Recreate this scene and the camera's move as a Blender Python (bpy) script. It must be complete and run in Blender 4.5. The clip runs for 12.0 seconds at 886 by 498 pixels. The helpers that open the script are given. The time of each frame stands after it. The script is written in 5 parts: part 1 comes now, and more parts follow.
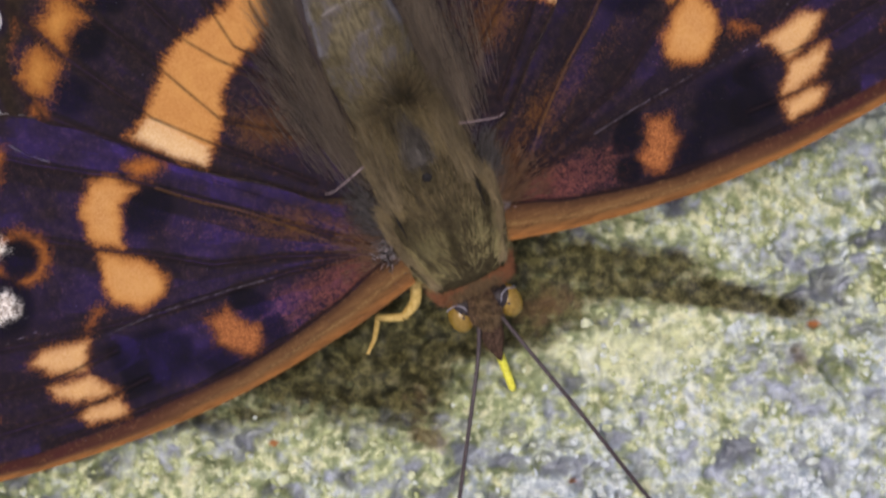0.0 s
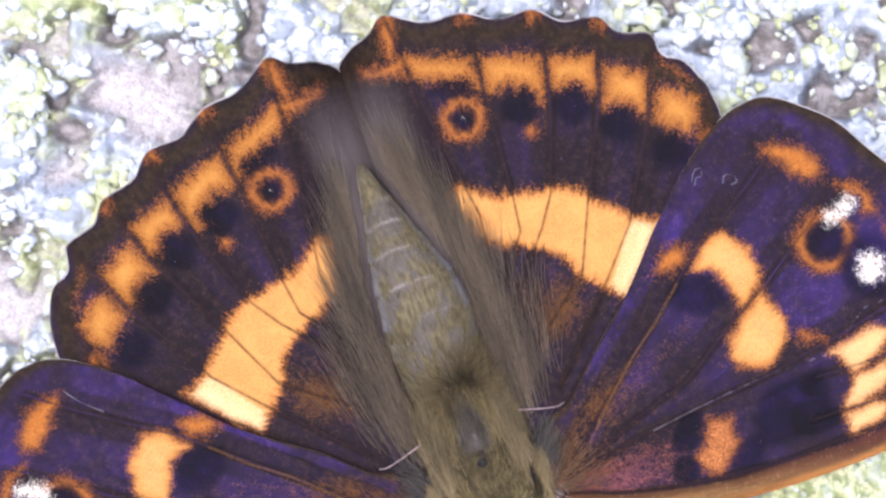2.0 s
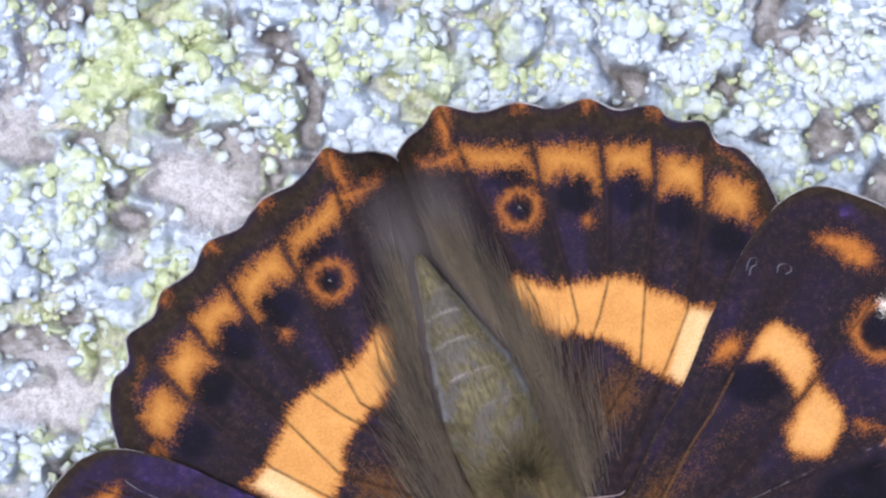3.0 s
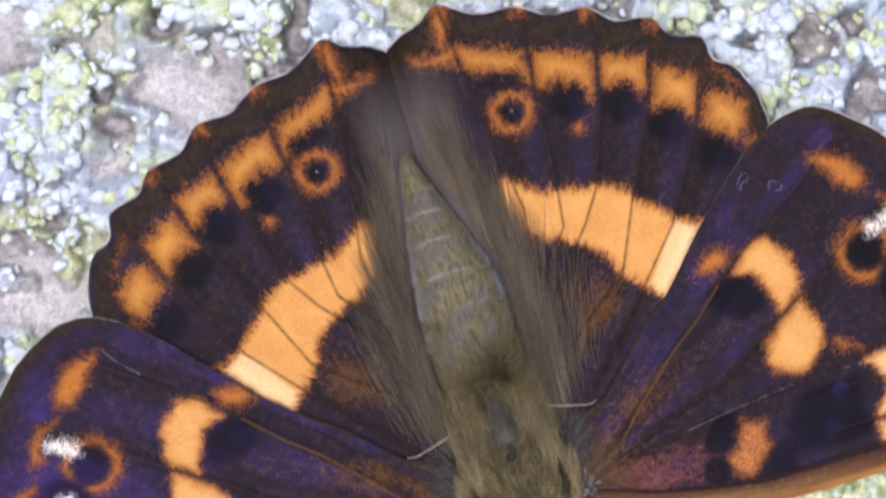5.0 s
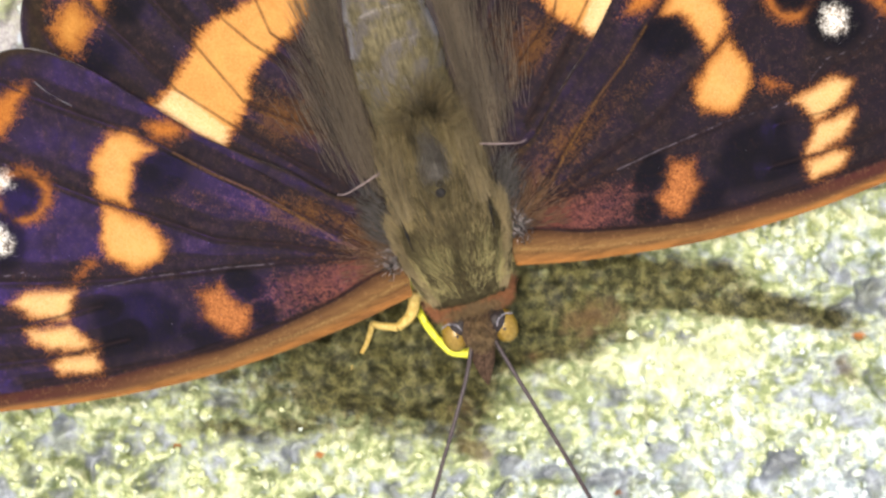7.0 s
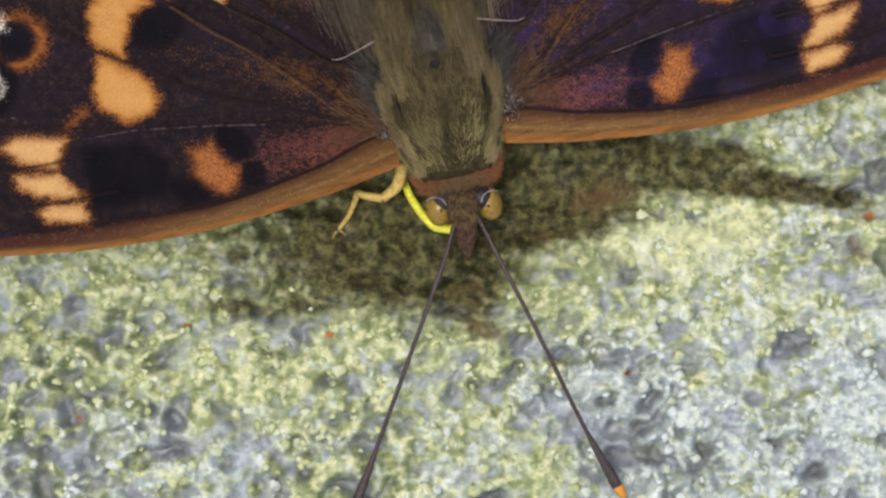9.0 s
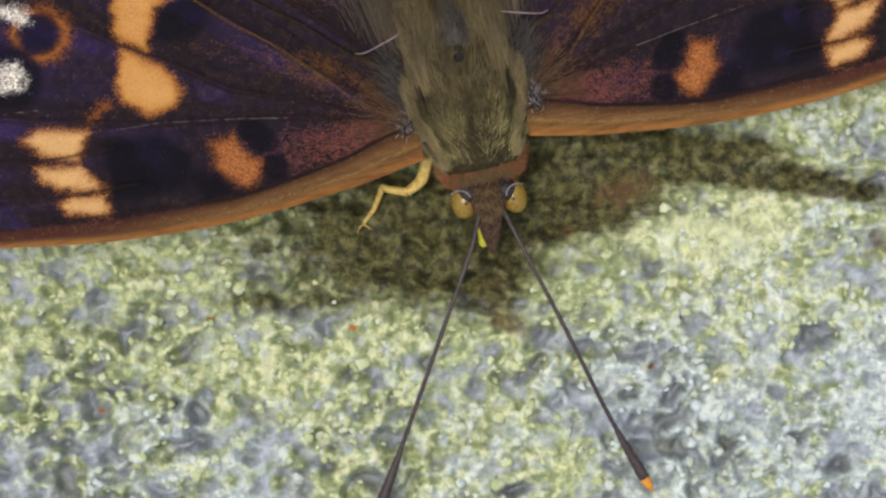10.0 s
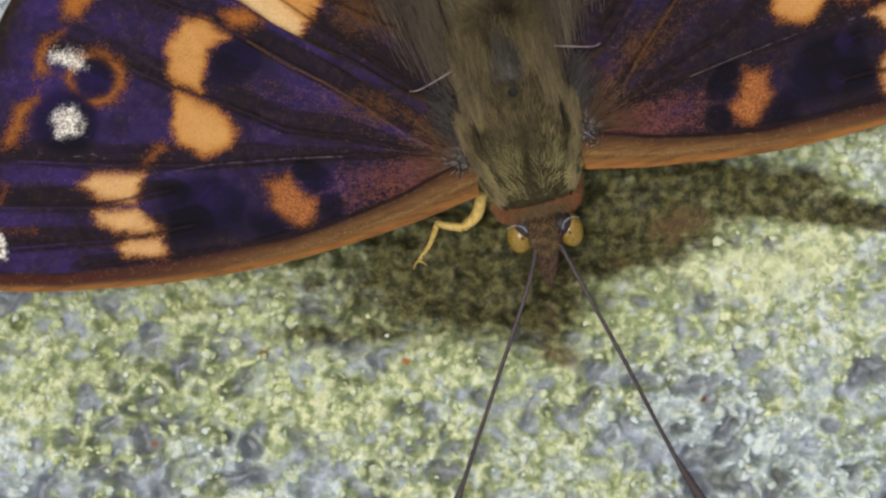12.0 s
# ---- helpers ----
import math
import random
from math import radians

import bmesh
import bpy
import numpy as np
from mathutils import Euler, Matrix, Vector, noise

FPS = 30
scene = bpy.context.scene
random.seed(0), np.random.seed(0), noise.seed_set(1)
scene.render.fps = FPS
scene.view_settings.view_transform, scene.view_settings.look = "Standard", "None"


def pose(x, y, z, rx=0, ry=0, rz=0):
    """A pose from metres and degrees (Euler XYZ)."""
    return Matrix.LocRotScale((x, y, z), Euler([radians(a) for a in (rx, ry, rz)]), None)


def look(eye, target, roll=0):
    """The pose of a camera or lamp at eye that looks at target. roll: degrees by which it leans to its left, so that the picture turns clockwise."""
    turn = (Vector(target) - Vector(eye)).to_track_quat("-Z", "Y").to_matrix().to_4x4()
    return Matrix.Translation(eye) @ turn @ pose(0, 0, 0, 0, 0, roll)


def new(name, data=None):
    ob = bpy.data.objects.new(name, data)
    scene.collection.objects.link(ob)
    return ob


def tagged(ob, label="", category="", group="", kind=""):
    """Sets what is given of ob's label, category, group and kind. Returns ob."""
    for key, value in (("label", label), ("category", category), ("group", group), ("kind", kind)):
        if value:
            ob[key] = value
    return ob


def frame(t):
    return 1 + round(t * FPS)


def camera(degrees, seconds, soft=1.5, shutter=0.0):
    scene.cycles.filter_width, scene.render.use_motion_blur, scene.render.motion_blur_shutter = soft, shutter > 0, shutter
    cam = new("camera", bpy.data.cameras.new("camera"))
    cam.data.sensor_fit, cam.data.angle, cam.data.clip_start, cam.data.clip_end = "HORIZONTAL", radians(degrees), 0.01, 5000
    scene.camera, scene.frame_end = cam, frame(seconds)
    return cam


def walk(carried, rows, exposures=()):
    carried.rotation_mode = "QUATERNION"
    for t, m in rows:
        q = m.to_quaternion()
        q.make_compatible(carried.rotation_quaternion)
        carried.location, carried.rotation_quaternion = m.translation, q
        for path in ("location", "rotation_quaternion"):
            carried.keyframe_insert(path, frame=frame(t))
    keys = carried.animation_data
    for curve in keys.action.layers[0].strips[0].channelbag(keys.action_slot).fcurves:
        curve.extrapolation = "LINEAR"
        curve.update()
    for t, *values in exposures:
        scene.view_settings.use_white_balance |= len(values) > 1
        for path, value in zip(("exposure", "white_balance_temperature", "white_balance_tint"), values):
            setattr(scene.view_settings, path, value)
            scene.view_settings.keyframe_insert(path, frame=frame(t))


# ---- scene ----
MM = 0.001
FOV, EYE = 12.0, 0.250

# Camera: it looks straight down on the stone and slides over it. Seconds, x, y in millimetres.
PATH = [
    (0.0, 3.01, -4.53), (0.2, 2.72, -1.36), (0.5, 2.45, 2.56), (1.0, 1.63, 5.94), (1.5, 0.55, 8.61), (2.0, -1.24, 12.30), (2.5, -3.62, 15.52),
    (3.0, -4.76, 17.58), (3.2, -5.22, 17.72), (4.0, -4.50, 16.9), (4.8, -3.74, 14.97), (5.0, -3.89, 11.92), (5.5, -4.21, 6.84), (6.0, -3.53, 3.45), (6.5, -2.40, 0.35),
    (7.0, 0.31, -3.84), (7.5, 1.64, -8.06), (7.7, 1.97, -9.10), (8.5, 0.9, -10.9), (9.3, -0.82, -11.00), (9.5, -1.03, -11.18), (10.0, -1.66, -11.35), (10.5, -2.75, -11.43),
    (11.0, -4.83, -8.83), (11.5, -5.31, -8.83), (12.0, -4.80, -9.37),
]
# Seconds, stops, white balance
EXPOSURES = [(0.0, -0.25, 6250, 18), (0.5, 0.2, 6000, 21), (1.0, 0.74, 6100, 20), (2.0, 0.83, 5850, 16), (2.5, 0.66, 5650, 12), (3.2, 0.45, 5650, 8), (4.8, 0.40, 5900, 10), (5.5, 0.69, 6000, 15), (6.0, 0.84, 6220, 13), (6.5, 0.88, 6420, 11), (7.0, 0.69, 6680, 6), (7.4, 0.47, 6750, 6), (7.7, 0.22, 6700, 6),
             (9.3, -0.12, 6450, 6), (10.5, -0.22, 6420, 4), (12.0, -0.28, 6420, 4)]
cam = camera(FOV, 12.0, soft=2.45, shutter=0.25)
walk(cam, [(t, pose(x * MM, y * MM, EYE)) for t, x, y in PATH], EXPOSURES)

# Light: a bright hazy sky, the sun soft and high.
SUN = Vector((-0.14, 0.0, 1.0)).normalized()
world = bpy.data.worlds.new("sky")
scene.world = world
world.use_nodes = True
wn = world.node_tree
sky = wn.nodes.new("ShaderNodeTexSky")
sky.sky_type, sky.sun_disc = "NISHITA", False
sky.sun_elevation, sky.sun_rotation = math.asin(SUN.z), math.atan2(SUN.x, SUN.y)
sky.air_density, sky.dust_density, sky.ozone_density = 0.7, 4.0, 0.5
wn.links.new(sky.outputs[0], wn.nodes["Background"].inputs[0])
wn.nodes["Background"].inputs[1].default_value = 0.15
sun = new("sun", bpy.data.lights.new("sun", "SUN"))
sun.data.energy, sun.data.angle, sun.data.color = 2.2, radians(16), (1.0, 0.95, 0.86)
sun.matrix_world = look(SUN, (0, 0, 0))


# ---- materials ----
class Mat:
    """A node material with short calls: values are numbers, colours or sockets."""

    def __init__(self, name):
        self.m = bpy.data.materials.new(name)
        self.m.use_nodes = True
        self.t = self.m.node_tree
        self.p = self.t.nodes["Principled BSDF"]
        self.coord = None

    def put(self, socket, v):
        if isinstance(v, bpy.types.NodeSocket):
            self.t.links.new(v, socket)
        elif isinstance(v, (tuple, list)) and len(v) == 3 and socket.type == "RGBA":
            socket.default_value = (*v, 1)
        else:
            socket.default_value = v

    def obj(self):
        if self.coord is None:
            self.coord = self.t.nodes.new("ShaderNodeTexCoord").outputs["Object"]
        return self.coord

    def noise(self, per_mm, detail=3.0, rough=0.55, stretch=None):
        n = self.t.nodes.new("ShaderNodeTexNoise")
        v = self.obj()
        if stretch:
            g = self.t.nodes.new("ShaderNodeMapping")
            g.inputs["Scale"].default_value = stretch
            self.put(g.inputs["Vector"], v)
            v = g.outputs[0]
        self.put(n.inputs["Vector"], v)
        n.inputs["Scale"].default_value = per_mm * 1000
        n.inputs["Detail"].default_value, n.inputs["Roughness"].default_value = detail, rough
        return n.outputs["Fac"]

    def cells(self, per_mm, out="Distance", feature="F1"):
        n = self.t.nodes.new("ShaderNodeTexVoronoi")
        n.feature = feature
        self.put(n.inputs["Vector"], self.obj())
        n.inputs["Scale"].default_value = per_mm * 1000
        return n.outputs[out]

    def field(self, name):
        n = self.t.nodes.new("ShaderNodeAttribute")
        n.attribute_name = name
        return n.outputs["Fac"]

    def calc(self, op, a, b=0.0, c=0.0, clamp=False):
        n = self.t.nodes.new("ShaderNodeMath")
        n.operation, n.use_clamp = op, clamp
        for s, v in zip(n.inputs, (a, b, c)):
            self.put(s, v)
        return n.outputs[0]

    def span(self, v, lo, hi, a=0.0, b=1.0):
        n = self.t.nodes.new("ShaderNodeMapRange")
        n.interpolation_type = "SMOOTHSTEP"
        for k, w in enumerate((v, lo, hi, a, b)):
            self.put(n.inputs[k], w)
        return n.outputs[0]

    def mix(self, f, a, b):
        n = self.t.nodes.new("ShaderNodeMix")
        n.data_type = "RGBA"
        self.put(n.inputs[0], f)
        self.put(n.inputs[6], a)
        self.put(n.inputs[7], b)
        return n.outputs[2]

    def bump(self, h, strength, depth_mm):
        n = self.t.nodes.new("ShaderNodeBump")
        n.inputs["Strength"].default_value, n.inputs["Distance"].default_value = strength, depth_mm * MM
        self.put(n.inputs["Height"], h)
        self.t.links.new(n.outputs[0], self.p.inputs["Normal"])
        return n.outputs[0]

    def done(self, colour, rough=0.6, spec=0.4, **more):
        self.put(self.p.inputs["Base Color"], colour)
        self.put(self.p.inputs["Roughness"], rough)
        self.put(self.p.inputs["Specular IOR Level"], spec)
        for k, v in more.items():
            self.put(self.p.inputs[k.replace("_", " ")], v)
        return self.m

    def sheen_lobe(self, colour, rough, normal, factor):
        """A coloured gloss laid over the surface, as the scales' thin ribs give it."""
        g = self.t.nodes.new("ShaderNodeBsdfGlossy")
        g.distribution = "GGX"
        self.put(g.inputs["Color"], colour)
        self.put(g.inputs["Roughness"], rough)
        if normal is not None:
            self.t.links.new(normal, g.inputs["Normal"])
        x = self.t.nodes.new("ShaderNodeMixShader")
        self.put(x.inputs[0], factor)
        self.t.links.new(self.p.outputs[0], x.inputs[1])
        self.t.links.new(g.outputs[0], x.inputs[2])
        self.t.links.new(x.outputs[0], self.t.nodes["Material Output"].inputs["Surface"])


def wing_material():
    m = Mat("wing_scales")
    fine, mid, big = m.noise(9.0, 2.0, 0.7), m.noise(2.2, 4.0, 0.65), m.noise(0.22, 3.0)
    grit = m.calc("ADD", m.calc("MULTIPLY", m.calc("SUBTRACT", fine, 0.5), 2.4), m.calc("MULTIPLY", m.calc("SUBTRACT", mid, 0.5), 0.7))

    def mask(name, soft=0.10, amount=1.0):
        v = m.calc("ADD", m.field(name), m.calc("MULTIPLY", grit, amount))
        return m.span(v, -soft, soft)

    dark = m.mix(m.span(mid, 0.3, 0.7), (0.0085, 0.0057, 0.0070), (0.020, 0.0128, 0.0120))
    dark = m.mix(m.span(big, 0.35, 0.7), dark, (0.0125, 0.0083, 0.0102))
    dark = m.mix(m.span(m.calc("ADD", fine, m.calc("MULTIPLY", m.calc("SUBTRACT", mid, 0.5), 0.6)), 0.56, 0.72, 0.0, 0.8), dark, (0.052, 0.025, 0.018))
    black, rim, ember, orange = mask("black", 0.35, 0.4), mask("rim", 0.5, 0.5), mask("ember", 0.30, 0.9), mask("orange", 0.30, 0.50)
    c = m.mix(rim, dark, m.mix(m.span(mid, 0.35, 0.65), m.mix(fine, (0.009, 0.006, 0.0048), (0.021, 0.0135, 0.009)), m.mix(fine, (0.015, 0.0095, 0.007), (0.042, 0.025, 0.014))))
    speck = m.span(m.calc("ADD", m.field("rust"), m.calc("MULTIPLY", grit, 0.75)), 0.30, 0.72)
    c = m.mix(m.calc("MULTIPLY", speck, 0.85), c, m.mix(m.field("rosy"), m.mix(mid, (0.060, 0.024, 0.009), (0.13, 0.055, 0.015)), m.mix(mid, (0.085, 0.026, 0.020), (0.19, 0.062, 0.042))))
    core = m.span(m.field("ember"), 0.0, 0.6)
    hot = m.mix(m.field("rosy"), m.mix(m.span(fine, 0.3, 0.7), (0.27, 0.082, 0.014), (0.42, 0.150, 0.028)), m.mix(m.span(fine, 0.3, 0.7), (0.15, 0.046, 0.016), (0.47, 0.17, 0.05)))
    c = m.mix(m.calc("MULTIPLY", ember, 0.93), c, m.mix(core, m.mix(fine, (0.10, 0.030, 0.010), (0.21, 0.066, 0.020)), hot))
    c = m.mix(m.calc("MULTIPLY", black, m.span(fine, 0.35, 0.75, 1.0, 0.75)), c, (0.0036, 0.0030, 0.0048))
    # the leading edge: a rounded shaft, browner inside, with a thin gilt line and an orange outer edge
    across = m.field("shaft")
    streak = m.noise(2.6, 4.0, 0.7, (0.16, 1.3, 1.0))
    shaft = m.mix(m.span(across, 0.05, 0.5), (0.055, 0.024, 0.012), (0.165, 0.083, 0.030))
    shaft = m.mix(m.span(across, 0.62, 0.98), shaft, (0.29, 0.120, 0.032))
    shaft = m.mix(m.calc("MULTIPLY", m.span(m.field("reach"), 0.25, 0.75), m.span(across, 0.9, 0.5)), shaft, (0.055, 0.016, 0.014))
    shaft = m.mix(m.span(streak, 0.40, 0.68, 0.0, 0.6), shaft, (0.060, 0.027, 0.013))
    shaft = m.mix(m.span(m.calc("ADD", fine, m.calc("MULTIPLY", m.calc("SUBTRACT", mid, 0.5), 0.8)), 0.58, 0.74, 0.0, 0.3), shaft, (0.32, 0.17, 0.07))
    gilt_line = m.calc("MULTIPLY", m.span(m.calc("ABSOLUTE", m.calc("SUBTRACT", m.calc("ADD", across, m.calc("MULTIPLY", m.calc("SUBTRACT", mid, 0.5), 0.25)), 0.58)), 0.08, 0.01), m.span(fine, 0.40, 0.62))
    shaft = m.mix(m.calc("MULTIPLY", gilt_line, m.span(m.field("reach"), 0.55, 0.25, 0.0, 0.6)), shaft, (0.28, 0.18, 0.065))
    costa = mask("costa", 0.16, 0.12)
    c = m.mix(costa, c, shaft)
    seam = m.calc("MULTIPLY", m.span(m.calc("ABSOLUTE", m.field("costa")), 0.16, 0.04), m.span(m.field("reach"), 0.55, 0.30, 0.0, 0.85))
    c = m.mix(seam, c, (0.012, 0.0065, 0.006))
    warm = m.mix(m.span(fine, 0.2, 0.8), (0.37, 0.138, 0.024), (0.53, 0.232, 0.052))
    warm = m.mix(m.span(m.noise(0.7, 3.0), 0.35, 0.7, 0.0, 0.6), warm, (0.56, 0.262, 0.060))
    pale = m.mix(m.span(fine, 0.3, 0.7), (0.72, 0.47, 0.20), (0.82, 0.65, 0.40))
    warm = m.mix(m.field("cream"), warm, pale)
    warm = m.mix(m.field("deep"), warm, m.mix(m.span(fine, 0.2, 0.8), (0.20, 0.075, 0.014), (0.37, 0.155, 0.032)))
    halo = mask("orange", 0.45, 0.8)
    c = m.mix(m.calc("MULTIPLY", halo, 0.42), c, (0.17, 0.056, 0.014))
    c = m.mix(orange, c, m.mix(m.span(m.field("orange"), -0.25, 0.6), (0.27, 0.088, 0.016), warm))
    white = mask("white", 0.5, 0.5)
    c = m.mix(white, c, m.mix(m.span(m.calc("ADD", m.calc("MULTIPLY", fine, 0.6), m.calc("MULTIPLY", mid, 0.4)), 0.38, 0.60), (0.24, 0.17, 0.12), (0.86, 0.80, 0.70)))
    c = m.mix(m.field("fold"), c, m.mix(m.noise(0.9, 3.0, 0.6, (2.0, 0.25, 1.0)), (0.055, 0.045, 0.044), (0.140, 0.116, 0.112)))
    c = m.mix(m.calc("MULTIPLY", m.span(m.field("fringe"), 0.0, 0.05), m.span(m.noise(0.35, 3.0, 0.6), 0.40, 0.60, 0.1, 0.9)), c, (0.42, 0.39, 0.39))
    vein = m.span(m.field("vein"), 0.14, 0.02)
    c = m.mix(m.calc("MULTIPLY", vein, m.span(mid, 0.3, 0.6, 0.85, 0.55)), c, (0.016, 0.0085, 0.0075))
    gold = m.calc("MULTIPLY", m.span(m.field("gilt"), 0.13, 0.02), m.span(fine, 0.3, 0.6))
    c = m.mix(m.calc("MULTIPLY", gold, 0.38), c, (0.20, 0.095, 0.022))
    c = m.mix(m.calc("MULTIPLY", m.calc("MULTIPLY", m.span(m.field("wire"), 0.05, 0.015), m.span(mid, 0.35, 0.6)), 0.5), c, (0.20, 0.17, 0.20))
    fleck = m.span(m.noise(11.0, 1.0, 0.5), 0.795, 0.835)
    c = m.mix(m.calc("MULTIPLY", fleck, 0.5), c, (0.45, 0.40, 0.46))
    height = m.calc("ADD", m.calc("MULTIPLY", fine, 0.7), m.calc("MULTIPLY", mid, 0.3))
    normal = m.bump(height, 0.30, 0.06)
    m.done(c, m.span(white, 0.0, 1.0, 0.65, 0.35), 0.06)
    dull = orange
    for other in (white, rim, ember, costa, m.field("fold"), m.calc("MULTIPLY", black, 0.5), m.calc("MULTIPLY", speck, 0.6)):
        dull = m.calc("MAXIMUM", dull, other)
    lit = m.calc("SUBTRACT", 1.0, dull, clamp=True)
    lit = m.calc("MULTIPLY", lit, m.field("gleam"))
    share = m.calc("MULTIPLY", lit, m.calc("MULTIPLY", m.span(fine, 0.10, 0.90, 0.0003, 0.0066), m.span(m.noise(0.30, 4.0, 0.65), 0.34, 0.66, 0.35, 1.75)))
    m.sheen_lobe((0.22, 0.10, 1.0), 0.18, normal, share)
    return m.m


def rock_material():
    m = Mat("lichen_stone")
    flat = (1.0, 1.0, 0.12)
    fine, mid = m.noise(6.0, 5.0, 0.65, flat), m.noise(1.1, 4.0, 0.6, flat)
    patch, small = m.noise(0.55, 3.0, 0.6, flat), m.noise(1.6, 3.0, 0.55, flat)
    tint = m.field("tint")
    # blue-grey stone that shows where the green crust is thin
    stone = m.mix(m.span(m.calc("ADD", m.calc("MULTIPLY", mid, 0.5), m.calc("MULTIPLY", small, 0.5)), 0.38, 0.62), (0.36, 0.38, 0.43), (0.57, 0.61, 0.70))
    stone = m.mix(m.span(patch, 0.48, 0.62, 0.0, 0.6), stone, (0.34, 0.37, 0.24))
    stone = m.mix(m.span(fine, 0.50, 0.75), stone, (0.52, 0.56, 0.60))
    # darker bare stone in deep pits, their shade put into the colour
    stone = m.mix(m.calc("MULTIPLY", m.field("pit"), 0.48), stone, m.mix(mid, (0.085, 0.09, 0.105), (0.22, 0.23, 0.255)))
    green = m.mix(m.span(m.calc("ADD", m.calc("MULTIPLY", patch, 0.5), m.calc("MULTIPLY", small, 0.5)), 0.40, 0.60), (0.30, 0.345, 0.165), (0.66, 0.70, 0.37))
    green = m.mix(m.span(m.calc("ADD", m.calc("MULTIPLY", small, 0.5), m.calc("MULTIPLY", m.field("crust"), 0.5)), 0.66, 0.86), green, (0.86, 0.84, 0.52))
    frost = m.span(m.calc("ADD", m.field("frost"), m.calc("MULTIPLY", m.calc("SUBTRACT", m.calc("ADD", m.calc("MULTIPLY", patch, 0.6), m.calc("MULTIPLY", mid, 0.4)), 0.5), 3.4)), 0.0, 0.8)
    green = m.mix(m.calc("MULTIPLY", frost, 0.85), green, m.mix(m.span(small, 0.35, 0.65), (0.46, 0.52, 0.59), (0.84, 0.89, 0.89)))
    green = m.mix(m.span(m.calc("ADD", m.field("bloom"), m.calc("MULTIPLY", m.calc("SUBTRACT", small, 0.5), 0.9)), 0.25, 0.95, 0.0, 0.6), green, m.mix(patch, (0.74, 0.76, 0.44), (0.90, 0.90, 0.62)))
    white = m.mix(m.span(tint, 0.1, 0.9), (0.40, 0.44, 0.52), (0.64, 0.68, 0.76))
    yellow = m.mix(m.span(mid, 0.3, 0.7), (0.38, 0.42, 0.20), (0.68, 0.70, 0.45))
    white = m.mix(m.span(m.calc("ADD", m.field("sour"), m.calc("MULTIPLY", m.calc("SUBTRACT", small, 0.5), 0.7)), 0.2, 0.85), white, yellow)
    # gaps in the pale crust: mauve stone with shade put into its colour
    stone = m.mix(m.field("pale"), stone, m.mix(m.span(mid, 0.35, 0.65), (0.19, 0.17, 0.165), (0.42, 0.39, 0.41)))
    crust = m.mix(m.field("pale"), green, white)
    cover = m.span(m.calc("ADD", m.calc("ADD", m.field("crust"), m.calc("MULTIPLY", m.field("stain_shade"), 0.6)), m.calc("ADD", m.calc("MULTIPLY", m.calc("SUBTRACT", small, 0.5), 0.55), m.calc("MULTIPLY", m.calc("SUBTRACT", m.noise(3.0, 3.0, 0.6, flat), 0.5), 0.8))), 0.02, 0.76)
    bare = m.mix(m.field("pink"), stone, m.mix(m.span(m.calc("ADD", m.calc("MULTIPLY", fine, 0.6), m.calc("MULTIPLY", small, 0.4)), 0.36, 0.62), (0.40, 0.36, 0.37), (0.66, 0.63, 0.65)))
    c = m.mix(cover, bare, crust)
    # olive stain, with the butterfly's shade on the stone put into its colour
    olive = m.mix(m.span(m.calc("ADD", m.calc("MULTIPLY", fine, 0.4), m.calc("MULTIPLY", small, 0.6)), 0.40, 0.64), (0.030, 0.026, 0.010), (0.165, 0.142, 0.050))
    stain_shade = m.span(m.calc("ADD", m.calc("ADD", m.field("stain_shade"), m.calc("MULTIPLY", m.calc("SUBTRACT", mid, 0.5), 0.4)), m.calc("MULTIPLY", m.calc("SUBTRACT", m.noise(0.45, 4.0, 0.65, (0.5, 1.6, 0.1)), 0.5), 1.2)), -0.02, 0.80)
    c = m.mix(m.calc("MULTIPLY", stain_shade, 0.95), c, olive)
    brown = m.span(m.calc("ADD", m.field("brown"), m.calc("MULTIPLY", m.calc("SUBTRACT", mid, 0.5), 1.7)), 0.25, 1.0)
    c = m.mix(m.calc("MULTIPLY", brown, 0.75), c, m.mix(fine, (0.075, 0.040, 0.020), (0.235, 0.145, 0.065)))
    spot = m.span(m.calc("ADD", m.field("rusty"), m.calc("MULTIPLY", m.calc("SUBTRACT", fine, 0.5), 1.2)), 0.3, 0.9)
    c = m.mix(spot, c, (0.42, 0.16, 0.05))
    m.bump(m.calc("ADD", m.calc("MULTIPLY", fine, 0.8), m.calc("MULTIPLY", small, 1.3)), 0.85, 0.28)
    return m.done(c, 0.85, 0.2)


def fur_material(name, dark, light, tip=None):
    m = Mat(name)
    r = m.field("shade")
    c = m.mix(r, dark, light)
    if tip:
        c = m.mix(m.span(m.field("along"), 0.5, 1.0), c, tip)
    return m.done(c, 0.55, 0.35)


def plain_material(name, a, b, per_mm=3.0, rough=0.5, spec=0.4, bump=0.3, **more):
    m = Mat(name)
    n = m.noise(per_mm, 4.0, 0.65)
    m.bump(n, bump, 0.08)
    return m.done(m.mix(m.span(n, 0.3, 0.7), a, b), rough, spec, **more)


